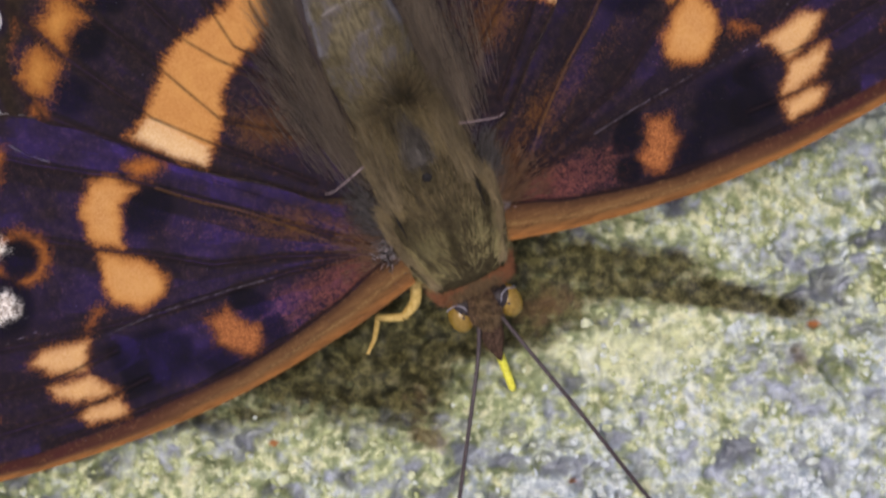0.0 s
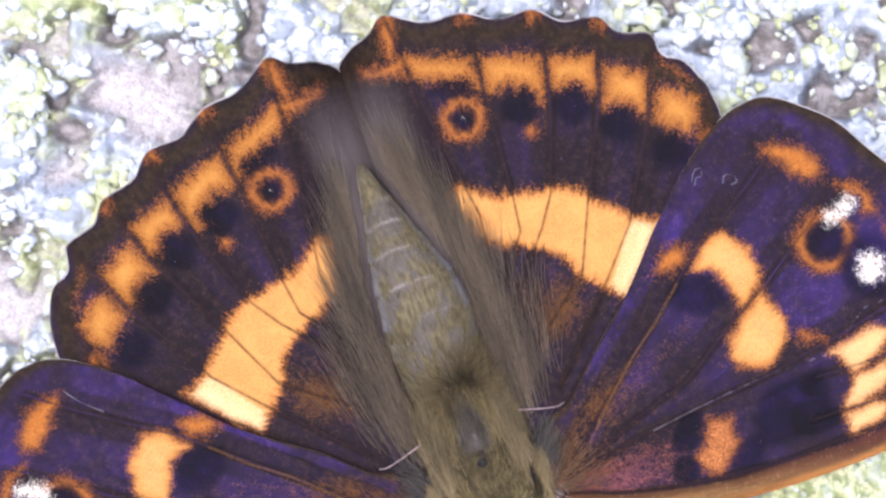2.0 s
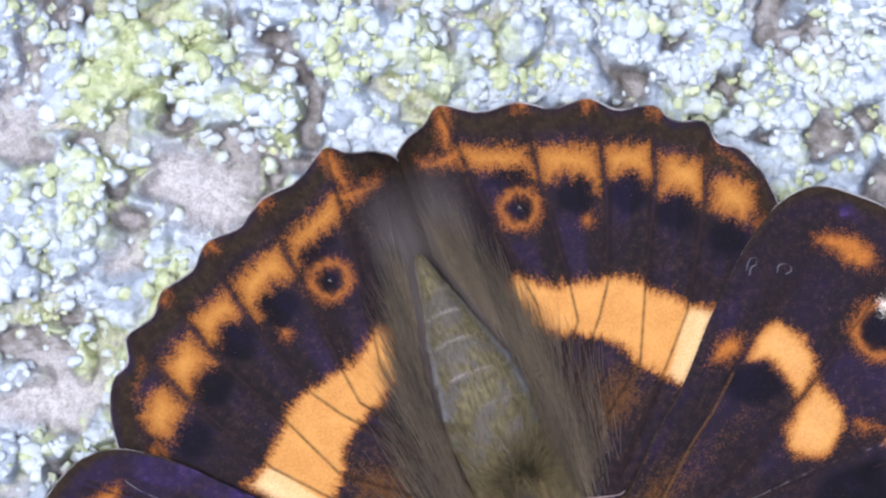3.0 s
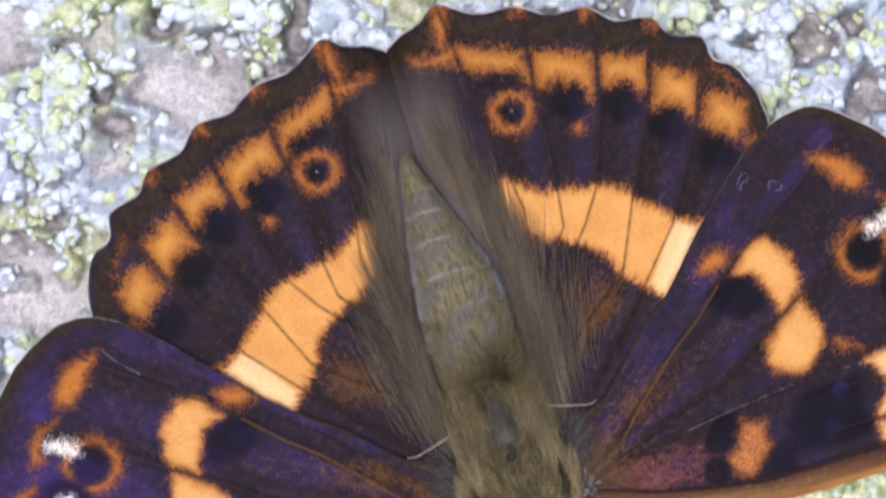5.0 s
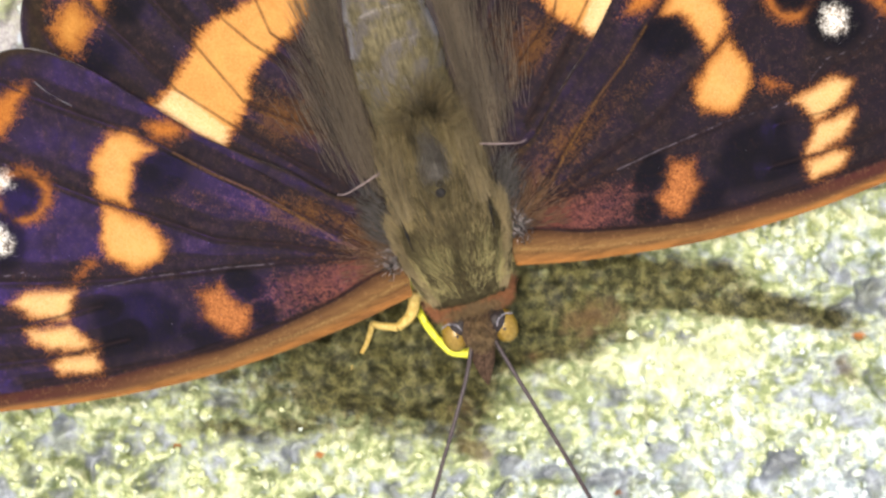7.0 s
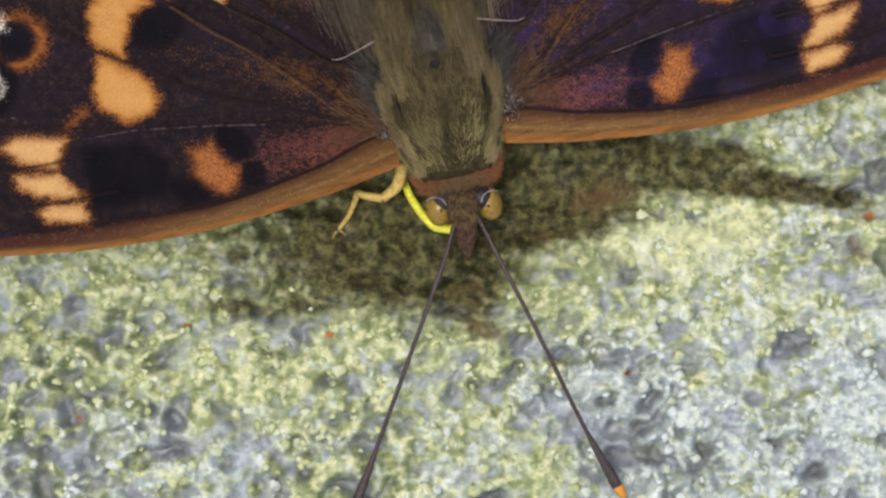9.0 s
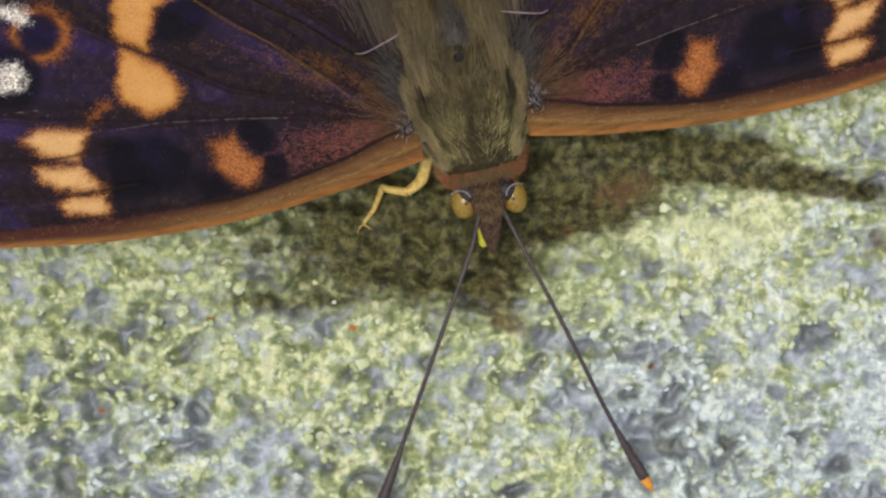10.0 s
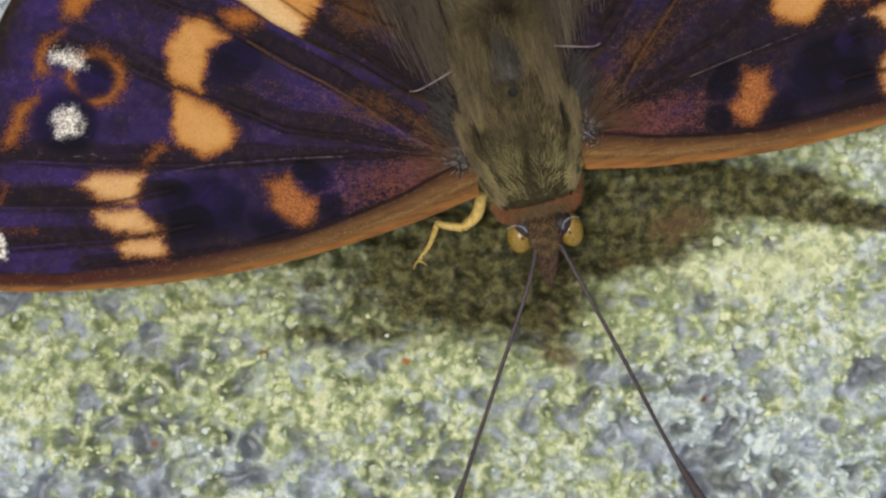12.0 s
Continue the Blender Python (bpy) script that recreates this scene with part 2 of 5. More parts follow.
def abdomen_material():
    m = Mat("abdomen_scales")
    n, f, g = m.noise(3.0, 4.0, 0.65, (1.6, 0.5, 1.0)), m.noise(9.0, 2.0), m.noise(0.55, 3.0, 0.6)
    c = m.mix(m.span(n, 0.3, 0.7), (0.062, 0.050, 0.026), (0.155, 0.125, 0.066))
    c = m.mix(m.calc("MULTIPLY", m.span(g, 0.46, 0.60), 0.75), c, m.mix(n, (0.055, 0.046, 0.044), (0.140, 0.120, 0.115)))
    c = m.mix(m.calc("MULTIPLY", m.field("flank"), 0.85), c, m.mix(n, (0.13, 0.12, 0.13), (0.33, 0.31, 0.335)))
    c = m.mix(m.calc("MULTIPLY", m.field("ring"), m.span(m.calc("ADD", m.calc("MULTIPLY", f, 0.4), m.calc("MULTIPLY", g, 0.6)), 0.46, 0.62, 0.0, 0.8)), c, (0.30, 0.26, 0.235))
    m.bump(m.calc("ADD", n, f), 0.5, 0.12)
    return m.done(c, 0.7, 0.18)


def lichen_material():
    m = Mat("lichen_grains")
    g = m.t.nodes.new("ShaderNodeNewGeometry").outputs["Random Per Island"]
    fine, mid, patch = m.noise(7.0, 4.0, 0.65), m.noise(1.5, 3.0), m.noise(0.22, 4.0, 0.6)
    c = m.mix(m.calc("ADD", m.calc("MULTIPLY", g, 0.5), m.calc("MULTIPLY", mid, 0.5)), (0.48, 0.52, 0.58), (0.72, 0.75, 0.81))
    sour = m.span(m.calc("ADD", patch, m.calc("MULTIPLY", m.calc("SUBTRACT", g, 0.5), 0.22)), 0.47, 0.62)
    c = m.mix(sour, c, m.mix(m.span(mid, 0.3, 0.7), (0.41, 0.45, 0.25), (0.63, 0.65, 0.44)))
    low = m.mix(g, (0.46, 0.50, 0.24), (0.70, 0.72, 0.44))
    low = m.mix(m.span(m.calc("ADD", m.field("frost"), m.calc("MULTIPLY", m.calc("SUBTRACT", g, 0.5), 0.6)), 0.1, 0.7), low, (0.64, 0.69, 0.70))
    low = m.mix(m.span(mid, 0.5, 0.7), low, (0.66, 0.70, 0.68))
    c = m.mix(m.field("upper"), low, c)
    c = m.mix(m.span(fine, 0.60, 0.80, 0.0, 0.7), c, (0.42, 0.42, 0.38))
    m.bump(m.calc("ADD", fine, m.calc("MULTIPLY", m.noise(3.0, 3.0), 1.2)), 0.5, 0.20)
    return m.done(c, 0.85, 0.2)


WING, ROCK, LICHEN = wing_material(), rock_material(), lichen_material()
FUR_BODY = fur_material("body_fur", (0.030, 0.022, 0.0095), (0.31, 0.233, 0.106))
FUR_OLIVE = fur_material("breast_fur", (0.0425, 0.03375, 0.0125), (0.425, 0.3562, 0.1562))
FUR_LOIN = fur_material("abdomen_fur", (0.0414, 0.0322, 0.01495), (0.1955, 0.153, 0.069))
FUR_TUFT = fur_material("tuft_fur", (0.012, 0.009, 0.0048), (0.18, 0.1296, 0.054))
FUR_WING = fur_material("wing_hair", (0.045, 0.034, 0.025), (0.215, 0.161, 0.107))
FUR_COLLAR = fur_material("collar_fur", (0.08, 0.032, 0.014), (0.46, 0.185, 0.080))
FUR_HEAD = fur_material("head_fur", (0.040, 0.026, 0.013), (0.34, 0.218, 0.106))
FUR_PALE = fur_material("pale_fur", (0.058, 0.043, 0.021), (0.31, 0.233, 0.118))
FUR_JOINT = fur_material("joint_scales", (0.008, 0.007, 0.007), (0.36, 0.31, 0.31))
FUR_ROOT = fur_material("root_hair", (0.024, 0.0132, 0.0084), (0.204, 0.108, 0.0504))
FUR_GREY = fur_material("grey_root_fur", (0.014, 0.012, 0.011), (0.115, 0.100, 0.090))
FUR_SLATE = fur_material("plate_fur", (0.030, 0.025, 0.021), (0.21, 0.178, 0.140))
SKIN = plain_material("thorax_skin", (0.028, 0.021, 0.010), (0.07, 0.055, 0.026), 3.0, 0.85, 0.1)
SKIN_DARK = plain_material("scutellum_skin", (0.055, 0.048, 0.043), (0.15, 0.130, 0.112), 3.0, 0.9, 0.04)
# near-black colour that stands for shade in the back's slits and pit
RECESS_SHADE = plain_material("recess_shade", (0.010, 0.009, 0.009), (0.03, 0.027, 0.026), 3.0, 0.9, 0.05)
SKIN_RED = plain_material("collar_skin", (0.085, 0.052, 0.025), (0.22, 0.135, 0.064))
ABDOMEN = abdomen_material()
EYE_YELLOW = plain_material("eye_amber", (0.21, 0.122, 0.018), (0.33, 0.205, 0.035), 6.0, 0.22, 0.6, 0.05)
EYE_DARK = plain_material("eye_band", (0.012, 0.009, 0.010), (0.045, 0.034, 0.034), 4.0, 0.5, 0.3, 0.1)
PALE_RIM = plain_material("pale_rim", (0.14, 0.13, 0.15), (0.40, 0.37, 0.41), 6.0, 0.5)
SCAR = plain_material("scar_scales", (0.05, 0.045, 0.05), (0.16, 0.145, 0.16), 8.0)
TENDON = plain_material("tendon_skin", (0.16, 0.11, 0.10), (0.32, 0.235, 0.22))
PALP = plain_material("palp_scales", (0.030, 0.018, 0.013), (0.105, 0.062, 0.040), 5.0, 0.85, 0.08)
ANTENNA = plain_material("antenna_shaft", (0.028, 0.018, 0.020), (0.085, 0.06, 0.06), 6.0, 0.45)
CLUB_TIP = plain_material("club_tip", (0.60, 0.22, 0.02), (0.75, 0.34, 0.05), 4.0)
LEG = plain_material("leg_yellow", (0.46, 0.28, 0.055), (0.74, 0.54, 0.18), 4.0, 0.45)
TONGUE = plain_material("tongue_yellow", (0.68, 0.62, 0.03), (0.88, 0.84, 0.10), 4.0, 0.35, 0.5, 0.15)


# ---- shared shape tools (millimetres) ----
def mesh_object(name, verts, faces, material, parent=None, label="", fields=None, smooth=True):
    """One mesh object from arrays in millimetres."""
    me = bpy.data.meshes.new(name)
    me.from_pydata((np.asarray(verts, float) * MM).tolist(), [], faces if isinstance(faces, list) else faces.tolist())
    me.materials.append(material)
    if smooth:
        me.polygons.foreach_set("use_smooth", np.ones(len(me.polygons), bool))
    for key, values in (fields or {}).items():
        a = me.attributes.new(key, "FLOAT", "POINT")
        a.data.foreach_set("value", np.ascontiguousarray(values, dtype=np.float32))
    me.update()
    ob = new(name, me)
    if parent is not None:
        ob.parent = parent
    return tagged(ob, label)


def curve_through(points, n, closed=False):
    """A smooth line (Catmull-Rom) through a few control points, resampled to n even steps."""
    p = np.array(points, float)
    q = np.vstack([p[-1], p, p[0], p[1]]) if closed else np.vstack([2 * p[0] - p[1], p, 2 * p[-1] - p[-2]])
    out = []
    for i in range(len(q) - 3):
        a, b, c, d = q[i : i + 4]
        t = np.linspace(0, 1, 24, endpoint=False)[:, None]
        out.append(0.5 * (2 * b + (c - a) * t + (2 * a - 5 * b + 4 * c - d) * t**2 + (3 * b - a - 3 * c + d) * t**3))
    out = np.vstack(out + ([] if closed else [p[-1:]]))
    far = np.r_[0, np.cumsum(np.linalg.norm(np.diff(out, axis=0), axis=1))]
    s = np.linspace(0, far[-1], n)
    return np.stack([np.interp(s, far, out[:, k]) for k in range(p.shape[1])], 1)


def tube(line, radii, sides=10, flat=1.0):
    """Rings round a line; closed at both ends."""
    line, radii = np.asarray(line, float), np.asarray(radii, float)
    way = np.gradient(line, axis=0)
    way /= np.linalg.norm(way, axis=1)[:, None] + 1e-9
    side = np.cross(way, (0.03, 0.02, 1.0))
    side /= np.linalg.norm(side, axis=1)[:, None] + 1e-9
    up = np.cross(side, way)
    a = np.linspace(0, 2 * np.pi, sides, endpoint=False)
    ring = np.cos(a)[None, :, None] * side[:, None] + flat * np.sin(a)[None, :, None] * up[:, None]
    v = (line[:, None] + radii[:, None, None] * ring).reshape(-1, 3)
    n = len(line)
    f = [(i * sides + j, i * sides + (j + 1) % sides, (i + 1) * sides + (j + 1) % sides, (i + 1) * sides + j) for i in range(n - 1) for j in range(sides)]
    f += [tuple(range(sides))[::-1], tuple((n - 1) * sides + j for j in range(sides))]
    return v, f


def ball(centre, size, rings=14, sides=20, turn=None):
    t, p = np.meshgrid(np.linspace(0, np.pi, rings), np.linspace(0, 2 * np.pi, sides, endpoint=False), indexing="ij")
    v = np.stack([np.sin(t) * np.cos(p), np.sin(t) * np.sin(p), np.cos(t)], -1).reshape(-1, 3) * size
    if turn is not None:
        v = v @ np.array(turn.to_3x3()).T
    f = [(i * sides + j, (i + 1) * sides + j, (i + 1) * sides + (j + 1) % sides, i * sides + (j + 1) % sides) for i in range(rings - 1) for j in range(sides)]
    return v + centre, f


def hairs(roots, ways, lengths, width, droop=0.25, seed=1, tone=None, spread=0.2):
    """Many tapered bent hairs as one mesh: three-sided, two joints each."""
    rng = np.random.default_rng(seed)
    n = len(roots)
    ways = ways / (np.linalg.norm(ways, axis=1)[:, None] + 1e-9)
    side = np.cross(ways, rng.normal(size=(n, 3)))
    side /= np.linalg.norm(side, axis=1)[:, None] + 1e-9
    other = np.cross(ways, side)
    lengths = np.asarray(lengths)[:, None]
    bend = side * rng.normal(0, droop * 0.5, (n, 1)) + np.array([0, 0, -1.0]) * np.abs(rng.normal(0, droop, (n, 1)))
    verts, along = [], []
    for k, (u, w) in enumerate(((0, 1.0), (0.4, 0.85), (0.75, 0.5))):
        c = roots + ways * lengths * u + bend * lengths * u**2
        for j in range(3):
            a = j * 2.094
            verts.append(c + (np.cos(a) * side + np.sin(a) * other) * width * w)
            along.append(np.full(n, u))
    verts.append(roots + ways * lengths + bend * lengths)
    along.append(np.ones(n))
    v = np.stack(verts, 1).reshape(-1, 3)
    base = np.arange(n)[:, None] * 10
    f = []
    for k in range(2):
        for j in range(3):
            f.append(base + [3 * k + j, 3 * k + (j + 1) % 3, 3 * k + 3 + (j + 1) % 3, 3 * k + 3 + j])
    quads = np.concatenate(f).tolist()
    tris = np.concatenate([base + [6 + j, 6 + (j + 1) % 3, 9] for j in range(3)]).tolist()
    shade = np.repeat(np.clip(rng.random(n) if tone is None else tone + rng.normal(0, spread, n), 0, 1), 10)
    return v, quads + tris, {"shade": shade, "along": np.stack(along, 1).reshape(-1)}


def hash2(ix, iy, k):
    h = (ix * 374761393 + iy * 668265263 + k * 982451653) & 0x7FFFFFFF
    h = ((h ^ (h >> 13)) * 1274126177) & 0x7FFFFFFF
    return ((h ^ (h >> 16)) & 0xFFFF) / 65535.0


def value_noise(x, y, k):
    ix, iy = np.floor(x).astype(np.int64), np.floor(y).astype(np.int64)
    fx, fy = x - ix, y - iy
    fx, fy = fx * fx * (3 - 2 * fx), fy * fy * (3 - 2 * fy)
    a, b = hash2(ix, iy, k), hash2(ix + 1, iy, k)
    c, d = hash2(ix, iy + 1, k), hash2(ix + 1, iy + 1, k)
    return (a * (1 - fx) + b * fx) * (1 - fy) + (c * (1 - fx) + d * fx) * fy


def rough_noise(x, y, size, k, octaves=4):
    out, amp, total = 0.0, 1.0, 0.0
    for o in range(octaves):
        out = out + amp * value_noise(x / size * 2**o + 17.3 * o, y / size * 2**o - 9.1 * o, k + o)
        total += amp
        amp *= 0.5
    return out / total


def granules(x, y, size, k, jitter=0.85):
    """Domed grains, one for each cell of a jittered grid: height 0..1 and a number of each grain."""
    gx, gy = x / size, y / size
    ix, iy = np.floor(gx).astype(np.int64), np.floor(gy).astype(np.int64)
    best, who = np.zeros_like(x), np.zeros_like(x)
    for dx in (-1, 0, 1):
        for dy in (-1, 0, 1):
            cx, cy = ix + dx, iy + dy
            px = cx + 0.5 + jitter * (hash2(cx, cy, k) - 0.5)
            py = cy + 0.5 + jitter * (hash2(cx, cy, k + 1) - 0.5)
            r = 0.42 + 0.42 * hash2(cx, cy, k + 2)
            d2 = ((gx - px) ** 2 + (gy - py) ** 2) / r**2
            h = np.sqrt(np.clip(1 - d2, 0, 1)) * (0.45 + 0.55 * hash2(cx, cy, k + 3))
            win = h > best
            best, who = np.where(win, h, best), np.where(win, hash2(cx, cy, k + 4), who)
    return best, who


# ---- the stone ----
def blotch(x, y, cx, cy, rx, ry, turn=0.0):
    c, s = math.cos(radians(turn)), math.sin(radians(turn))
    u, v = (x - cx) * c + (y - cy) * s, -(x - cx) * s + (y - cy) * c
    return np.exp(-((u / rx) ** 2 + (v / ry) ** 2))


def soften(a, n):
    """Even out a field over n steps each way."""
    for axis in (0, 1):
        a = sum(np.roll(a, k, axis) * (n + 1 - abs(k)) for k in range(-n, n + 1)) / (n + 1) ** 2
    return a


def grains(line, z, thick, pale, frost):
    """The crust's rounded grains, as one mesh of many small rough knobs bedded in the stone."""
    rng = np.random.default_rng(77)
    n = 20000
    px, py = rng.uniform(-33, 30, n), rng.uniform(-28, 34, n)
    i, j = np.searchsorted(line + 2.0, py), np.searchsorted(line, px)
    clump = rough_noise(px, py, 2.0, 301, 3)
    keep = rng.random(n) < thick[i, j] * np.clip((clump - 0.30) / 0.22, 0.08, 1)
    px, py, pz, clump, upper, cold = px[keep], py[keep], z[i, j][keep], clump[keep], pale[i, j][keep], frost[i, j][keep]
    n = len(px)
    size = np.where(rng.random(n) < upper, (0.18 + 0.36 * rng.random(n) ** 2.0) * (0.7 + 0.8 * clump), 0.14 + 0.24 * rng.random(n) ** 2)
    rings, sides = 4, 7
    a, b = np.meshgrid(np.linspace(0.35, np.pi - 0.75, rings), np.linspace(0, 2 * np.pi, sides, endpoint=False), indexing="ij")
    unit = np.stack([np.sin(a) * np.cos(b), np.sin(a) * np.sin(b), np.cos(a)], -1).reshape(-1, 3)
    k = len(unit)
    bumps = 1 + 0.20 * rng.normal(size=(n, k, 1))
    v = unit[None] * bumps * size[:, None, None] * np.stack([rng.uniform(0.8, 1.3, n), rng.uniform(0.8, 1.3, n), rng.uniform(0.5, 0.85, n)], 1)[:, None]
    v = v + np.stack([px, py, pz - 0.06 * size], 1)[:, None]
    quads = [(r * sides + c, (r + 1) * sides + c, (r + 1) * sides + (c + 1) % sides, r * sides + (c + 1) % sides) for r in range(rings - 1) for c in range(sides)]
    base = np.arange(n)[:, None, None] * k
    faces = (np.array(quads)[None] + base).reshape(-1, 4).tolist() + (np.array([range(sides)])[None] + base).reshape(-1, sides).tolist()
    ob = mesh_object("lichen", v.reshape(-1, 3), faces, LICHEN, None, "crust of pale and yellow-green lichen grains on the stone", {"upper": np.repeat(upper, k), "frost": np.repeat(cold, k)})
    tagged(ob, category="lichen", kind="stuff")


# Hollows in the green crust, and ridges where it is thick and yellow: x, y, half length, half width, turn, depth.
HOLLOWS = [(-22.2, -14.2, 1.0, 0.9, 0, 0.9), (-19.6, -14.7, 0.6, 0.6, 0, 0.8), (-18.6, -16.5, 0.7, 0.6, 0, 0.9), (-11.0, -14.2, 2.2, 0.7, 0, 0.7), (-8.7, -14.3, 0.8, 0.8, 0, 0.7)]
HOLLOWS += [(-7.0, -18.7, 1.0, 0.6, 30, 0.9), (-4.8, -20.2, 0.6, 0.6, 0, 0.8), (-12.6, -20.8, 2.3, 1.2, -25, 0.75), (-13.0, -23.6, 0.6, 0.7, 0, 0.9), (-10.9, -25.3, 0.5, 0.7, 0, 0.9)]
HOLLOWS += [(10.2, -12.0, 2.2, 0.6, -10, 0.8), (15.4, -13.0, 1.2, 0.4, 0, 0.8), (21.1, -16.3, 1.3, 0.45, 25, 0.9), (13.1, -20.4, 0.6, 0.4, 0, 0.9), (7.2, -20.7, 0.5, 0.6, 0, 0.7)]
HOLLOWS += [(11.8, -17.6, 1.2, 0.5, 40, 0.8), (14.6, -17.2, 1.5, 0.5, 0, 0.6), (9.0, -16.0, 1.6, 0.5, 30, 0.6), (3.6, -18.6, 0.8, 0.4, 0, 0.7), (23.0, -12.8, 1.5, 0.5, 0, 0.5)]
RIDGES = [(-12.0, -18.0, 2.0, 0.7, 15), (-8.5, -17.6, 2.2, 0.8, 10), (-16.5, -18.6, 1.5, 0.7, 0), (-19.5, -13.2, 3.5, 0.35, 8), (-22.0, -17.0, 2.0, 0.4, -20), (12.5, -14.5, 3.0, 0.7, 15), (18.0, -15.0, 2.5, 0.6, -10), (9.6, -19.0, 1.5, 0.5, 0)]


def stone():
    step, near = 0.12, 36.0
    inner = np.arange(-near, near + step / 2, step)
    grow = near + np.cumsum(step * 1.22 ** np.arange(1, 59))
    line = np.r_[-grow[::-1], inner, grow]
    x, y = np.meshgrid(line, line + 2.0)
    calm = np.clip(1.6 - np.maximum(np.abs(x), np.abs(y - 2)) / 60.0, 0, 1)
    # upper part: thick pale crust in clumps; lower part: thin green crust with hollows
    split = y - (0.5 + 0.12 * np.clip(x, -40, 40) + 5 * (rough_noise(x, y, 14, 3) - 0.5))
    pale = np.clip(split / 3.5 + 0.5, 0, 1)
    bare = np.clip(1.25 * blotch(x, y, -28.8, 8.4, 3.6, 1.7, 8) + 1.3 * blotch(x, y, -19.6, 21.2, 3.6, 2.2, -50) + 0.8 * blotch(x, y, -24, 16.5, 1.6, 1.2, 30) + 0.7 * blotch(x, y, -31, 26, 4, 3), 0, 1)
    bare = np.clip(bare + 0.8 * (rough_noise(x, y, 3.0, 31) - 0.5) * (bare > 0.05), 0, 1) * pale
    bare = bare * np.clip(1 - 1.2 * blotch(x, y, -23.2, 19.3, 1.7, 0.9) - 1.2 * blotch(x, y, -20.6, 25.0, 1.4, 0.7), 0, 1)
    wx = x + 0.30 * (rough_noise(x, y, 1.3, 201, 3) - 0.5) * 2
    wy = y + 0.30 * (rough_noise(x, y, 1.3, 211, 3) - 0.5) * 2
    ux = x + 1.3 * (rough_noise(x, y, 3.0, 241, 3) - 0.5) * 2
    uy = y + 1.3 * (rough_noise(x, y, 3.0, 251, 3) - 0.5) * 2
    knob, w1 = granules(wx, wy, 1.15, 11)
    bead, w2 = granules(wx + 3.3, wy + 1.7, 0.66, 21)
    clump, w4 = granules(ux * 0.93 + 7.7, uy * 1.05 - 2.9, 3.0, 101, 0.95)
    waves = rough_noise(x, y, 9.0, 51) - 0.5
    lumps = rough_noise(x, y, 2.6, 61) - 0.5
    grit = rough_noise(x, y, 0.9, 71, 3) - 0.5
    # pale crust: domed clumps of knobs, with open gaps between some of them
    open_ = np.clip((0.435 - rough_noise(x, y, 3.0, 111, 3)) / 0.13, 0, 1)
    for cx, cy, rx, ry in ((-29.4, 23.4, 1.8, 0.9), (-23.2, 19.3, 1.7, 0.9), (-26.1, 24.0, 1.0, 0.6), (-27.0, 13.4, 1.6, 0.7), (-20.6, 25.0, 1.4, 0.7)):
        open_ = np.maximum(open_, np.clip(1.6 * blotch(x, y, cx, cy, rx, ry) - 0.3 + 0.8 * lumps, 0, 1))
    body_ = np.clip(clump * 1.5, 0, 1) ** 0.7 * (1 - open_)
    top = 1.7 * body_ + (0.80 * knob + 0.22 * bead) * (0.35 + 0.65 * body_) + 0.9 * lumps - 1.0 * open_
    # green crust: low uneven swellings, fine beads, many small hollows and a few large ones
    hx = x + 0.40 * (rough_noise(x, y, 1.1, 221, 3) - 0.5) * 2
    hy = y + 0.40 * (rough_noise(x, y, 1.1, 231, 3) - 0.5) * 2
    bloom = np.clip(1.1 * blotch(x, y, 14.5, -10.6, 6.5, 2.3, 8) + 0.5 * blotch(x, y, -4.5, -16.2, 2.4, 1.4, -5), 0, 1)
    often = rough_noise(x, y, 6.0, 141, 3) - 0.5 - 0.35 * bloom
    swell = 0.35 * (rough_noise(hx * 0.72, hy * 1.15, 2.0, 401, 3) - 0.5) + 0.75 * (rough_noise(hx * 0.8 + 0.35 * hy, hy * 1.1 - 0.3 * hx, 0.85, 405, 4) - 0.5)
    pits = np.clip((0.02 + 0.28 * often - swell) / 0.34, 0, 1)
    holes, who = granules(hx * 0.80 - 2.2, hy + 6.6, 0.95, 131, 0.95)
    dents, which = granules(hx * 0.85 + 4.1, hy - 1.3, 0.62, 151, 0.95)
    often = np.clip(0.55 + 2.2 * often, 0, 1)
    pits = np.max([0.75 * pits, 1.0 * holes * np.clip((who - 0.62) / 0.15, 0, 1) * often, 0.8 * dents * np.clip((which - 0.45) / 0.2, 0, 1) * np.clip(often + 0.25, 0, 1)], axis=0)
    for cx, cy, rx, ry, turn, deep in HOLLOWS:
        pits = np.maximum(pits, 0.75 * deep * np.clip(1.25 * blotch(hx, hy, cx, cy, rx * 0.9, ry * 0.9, turn) - 0.2, 0, 1))
    thickest = sum(blotch(hx, hy, cx, cy, rx, ry, turn) for cx, cy, rx, ry, turn in RIDGES)
    pits = soften(pits * np.clip(1 - 0.7 * thickest, 0, 1), 2)
    # dark patches round head and wings: stain plus shade painted in
    stain_shade = np.clip(0.45 * blotch(x, y, -12.6, -11.6, 3.4, 1.5) + 1.7 * blotch(x, y, -4.2, -10.4, 5.6, 3.5) + 1.8 * blotch(x, y, 5.8, -7.2, 5.6, 3.2, 5) + 0.95 * blotch(x, y, 14, -5.8, 8, 1.5, -6) + 1.0 * blotch(x, y, 21.5, -7.8, 4.2, 0.7, -8) + 0.9 * blotch(x, y, 17, -7.2, 3.6, 0.5, -6) + 0.7 * blotch(x, y, 1.2, -13.0, 2.8, 2.2) + 0.55 * blotch(x, y, -12, -14.4, 4.5, 0.9) - 0.8 * blotch(x, y, 21.5, -5.7, 1.6, 0.6), 0, 1)
    # pit depth, for the relief and for the shade coloured into it
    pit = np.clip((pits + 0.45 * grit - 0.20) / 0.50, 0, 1)
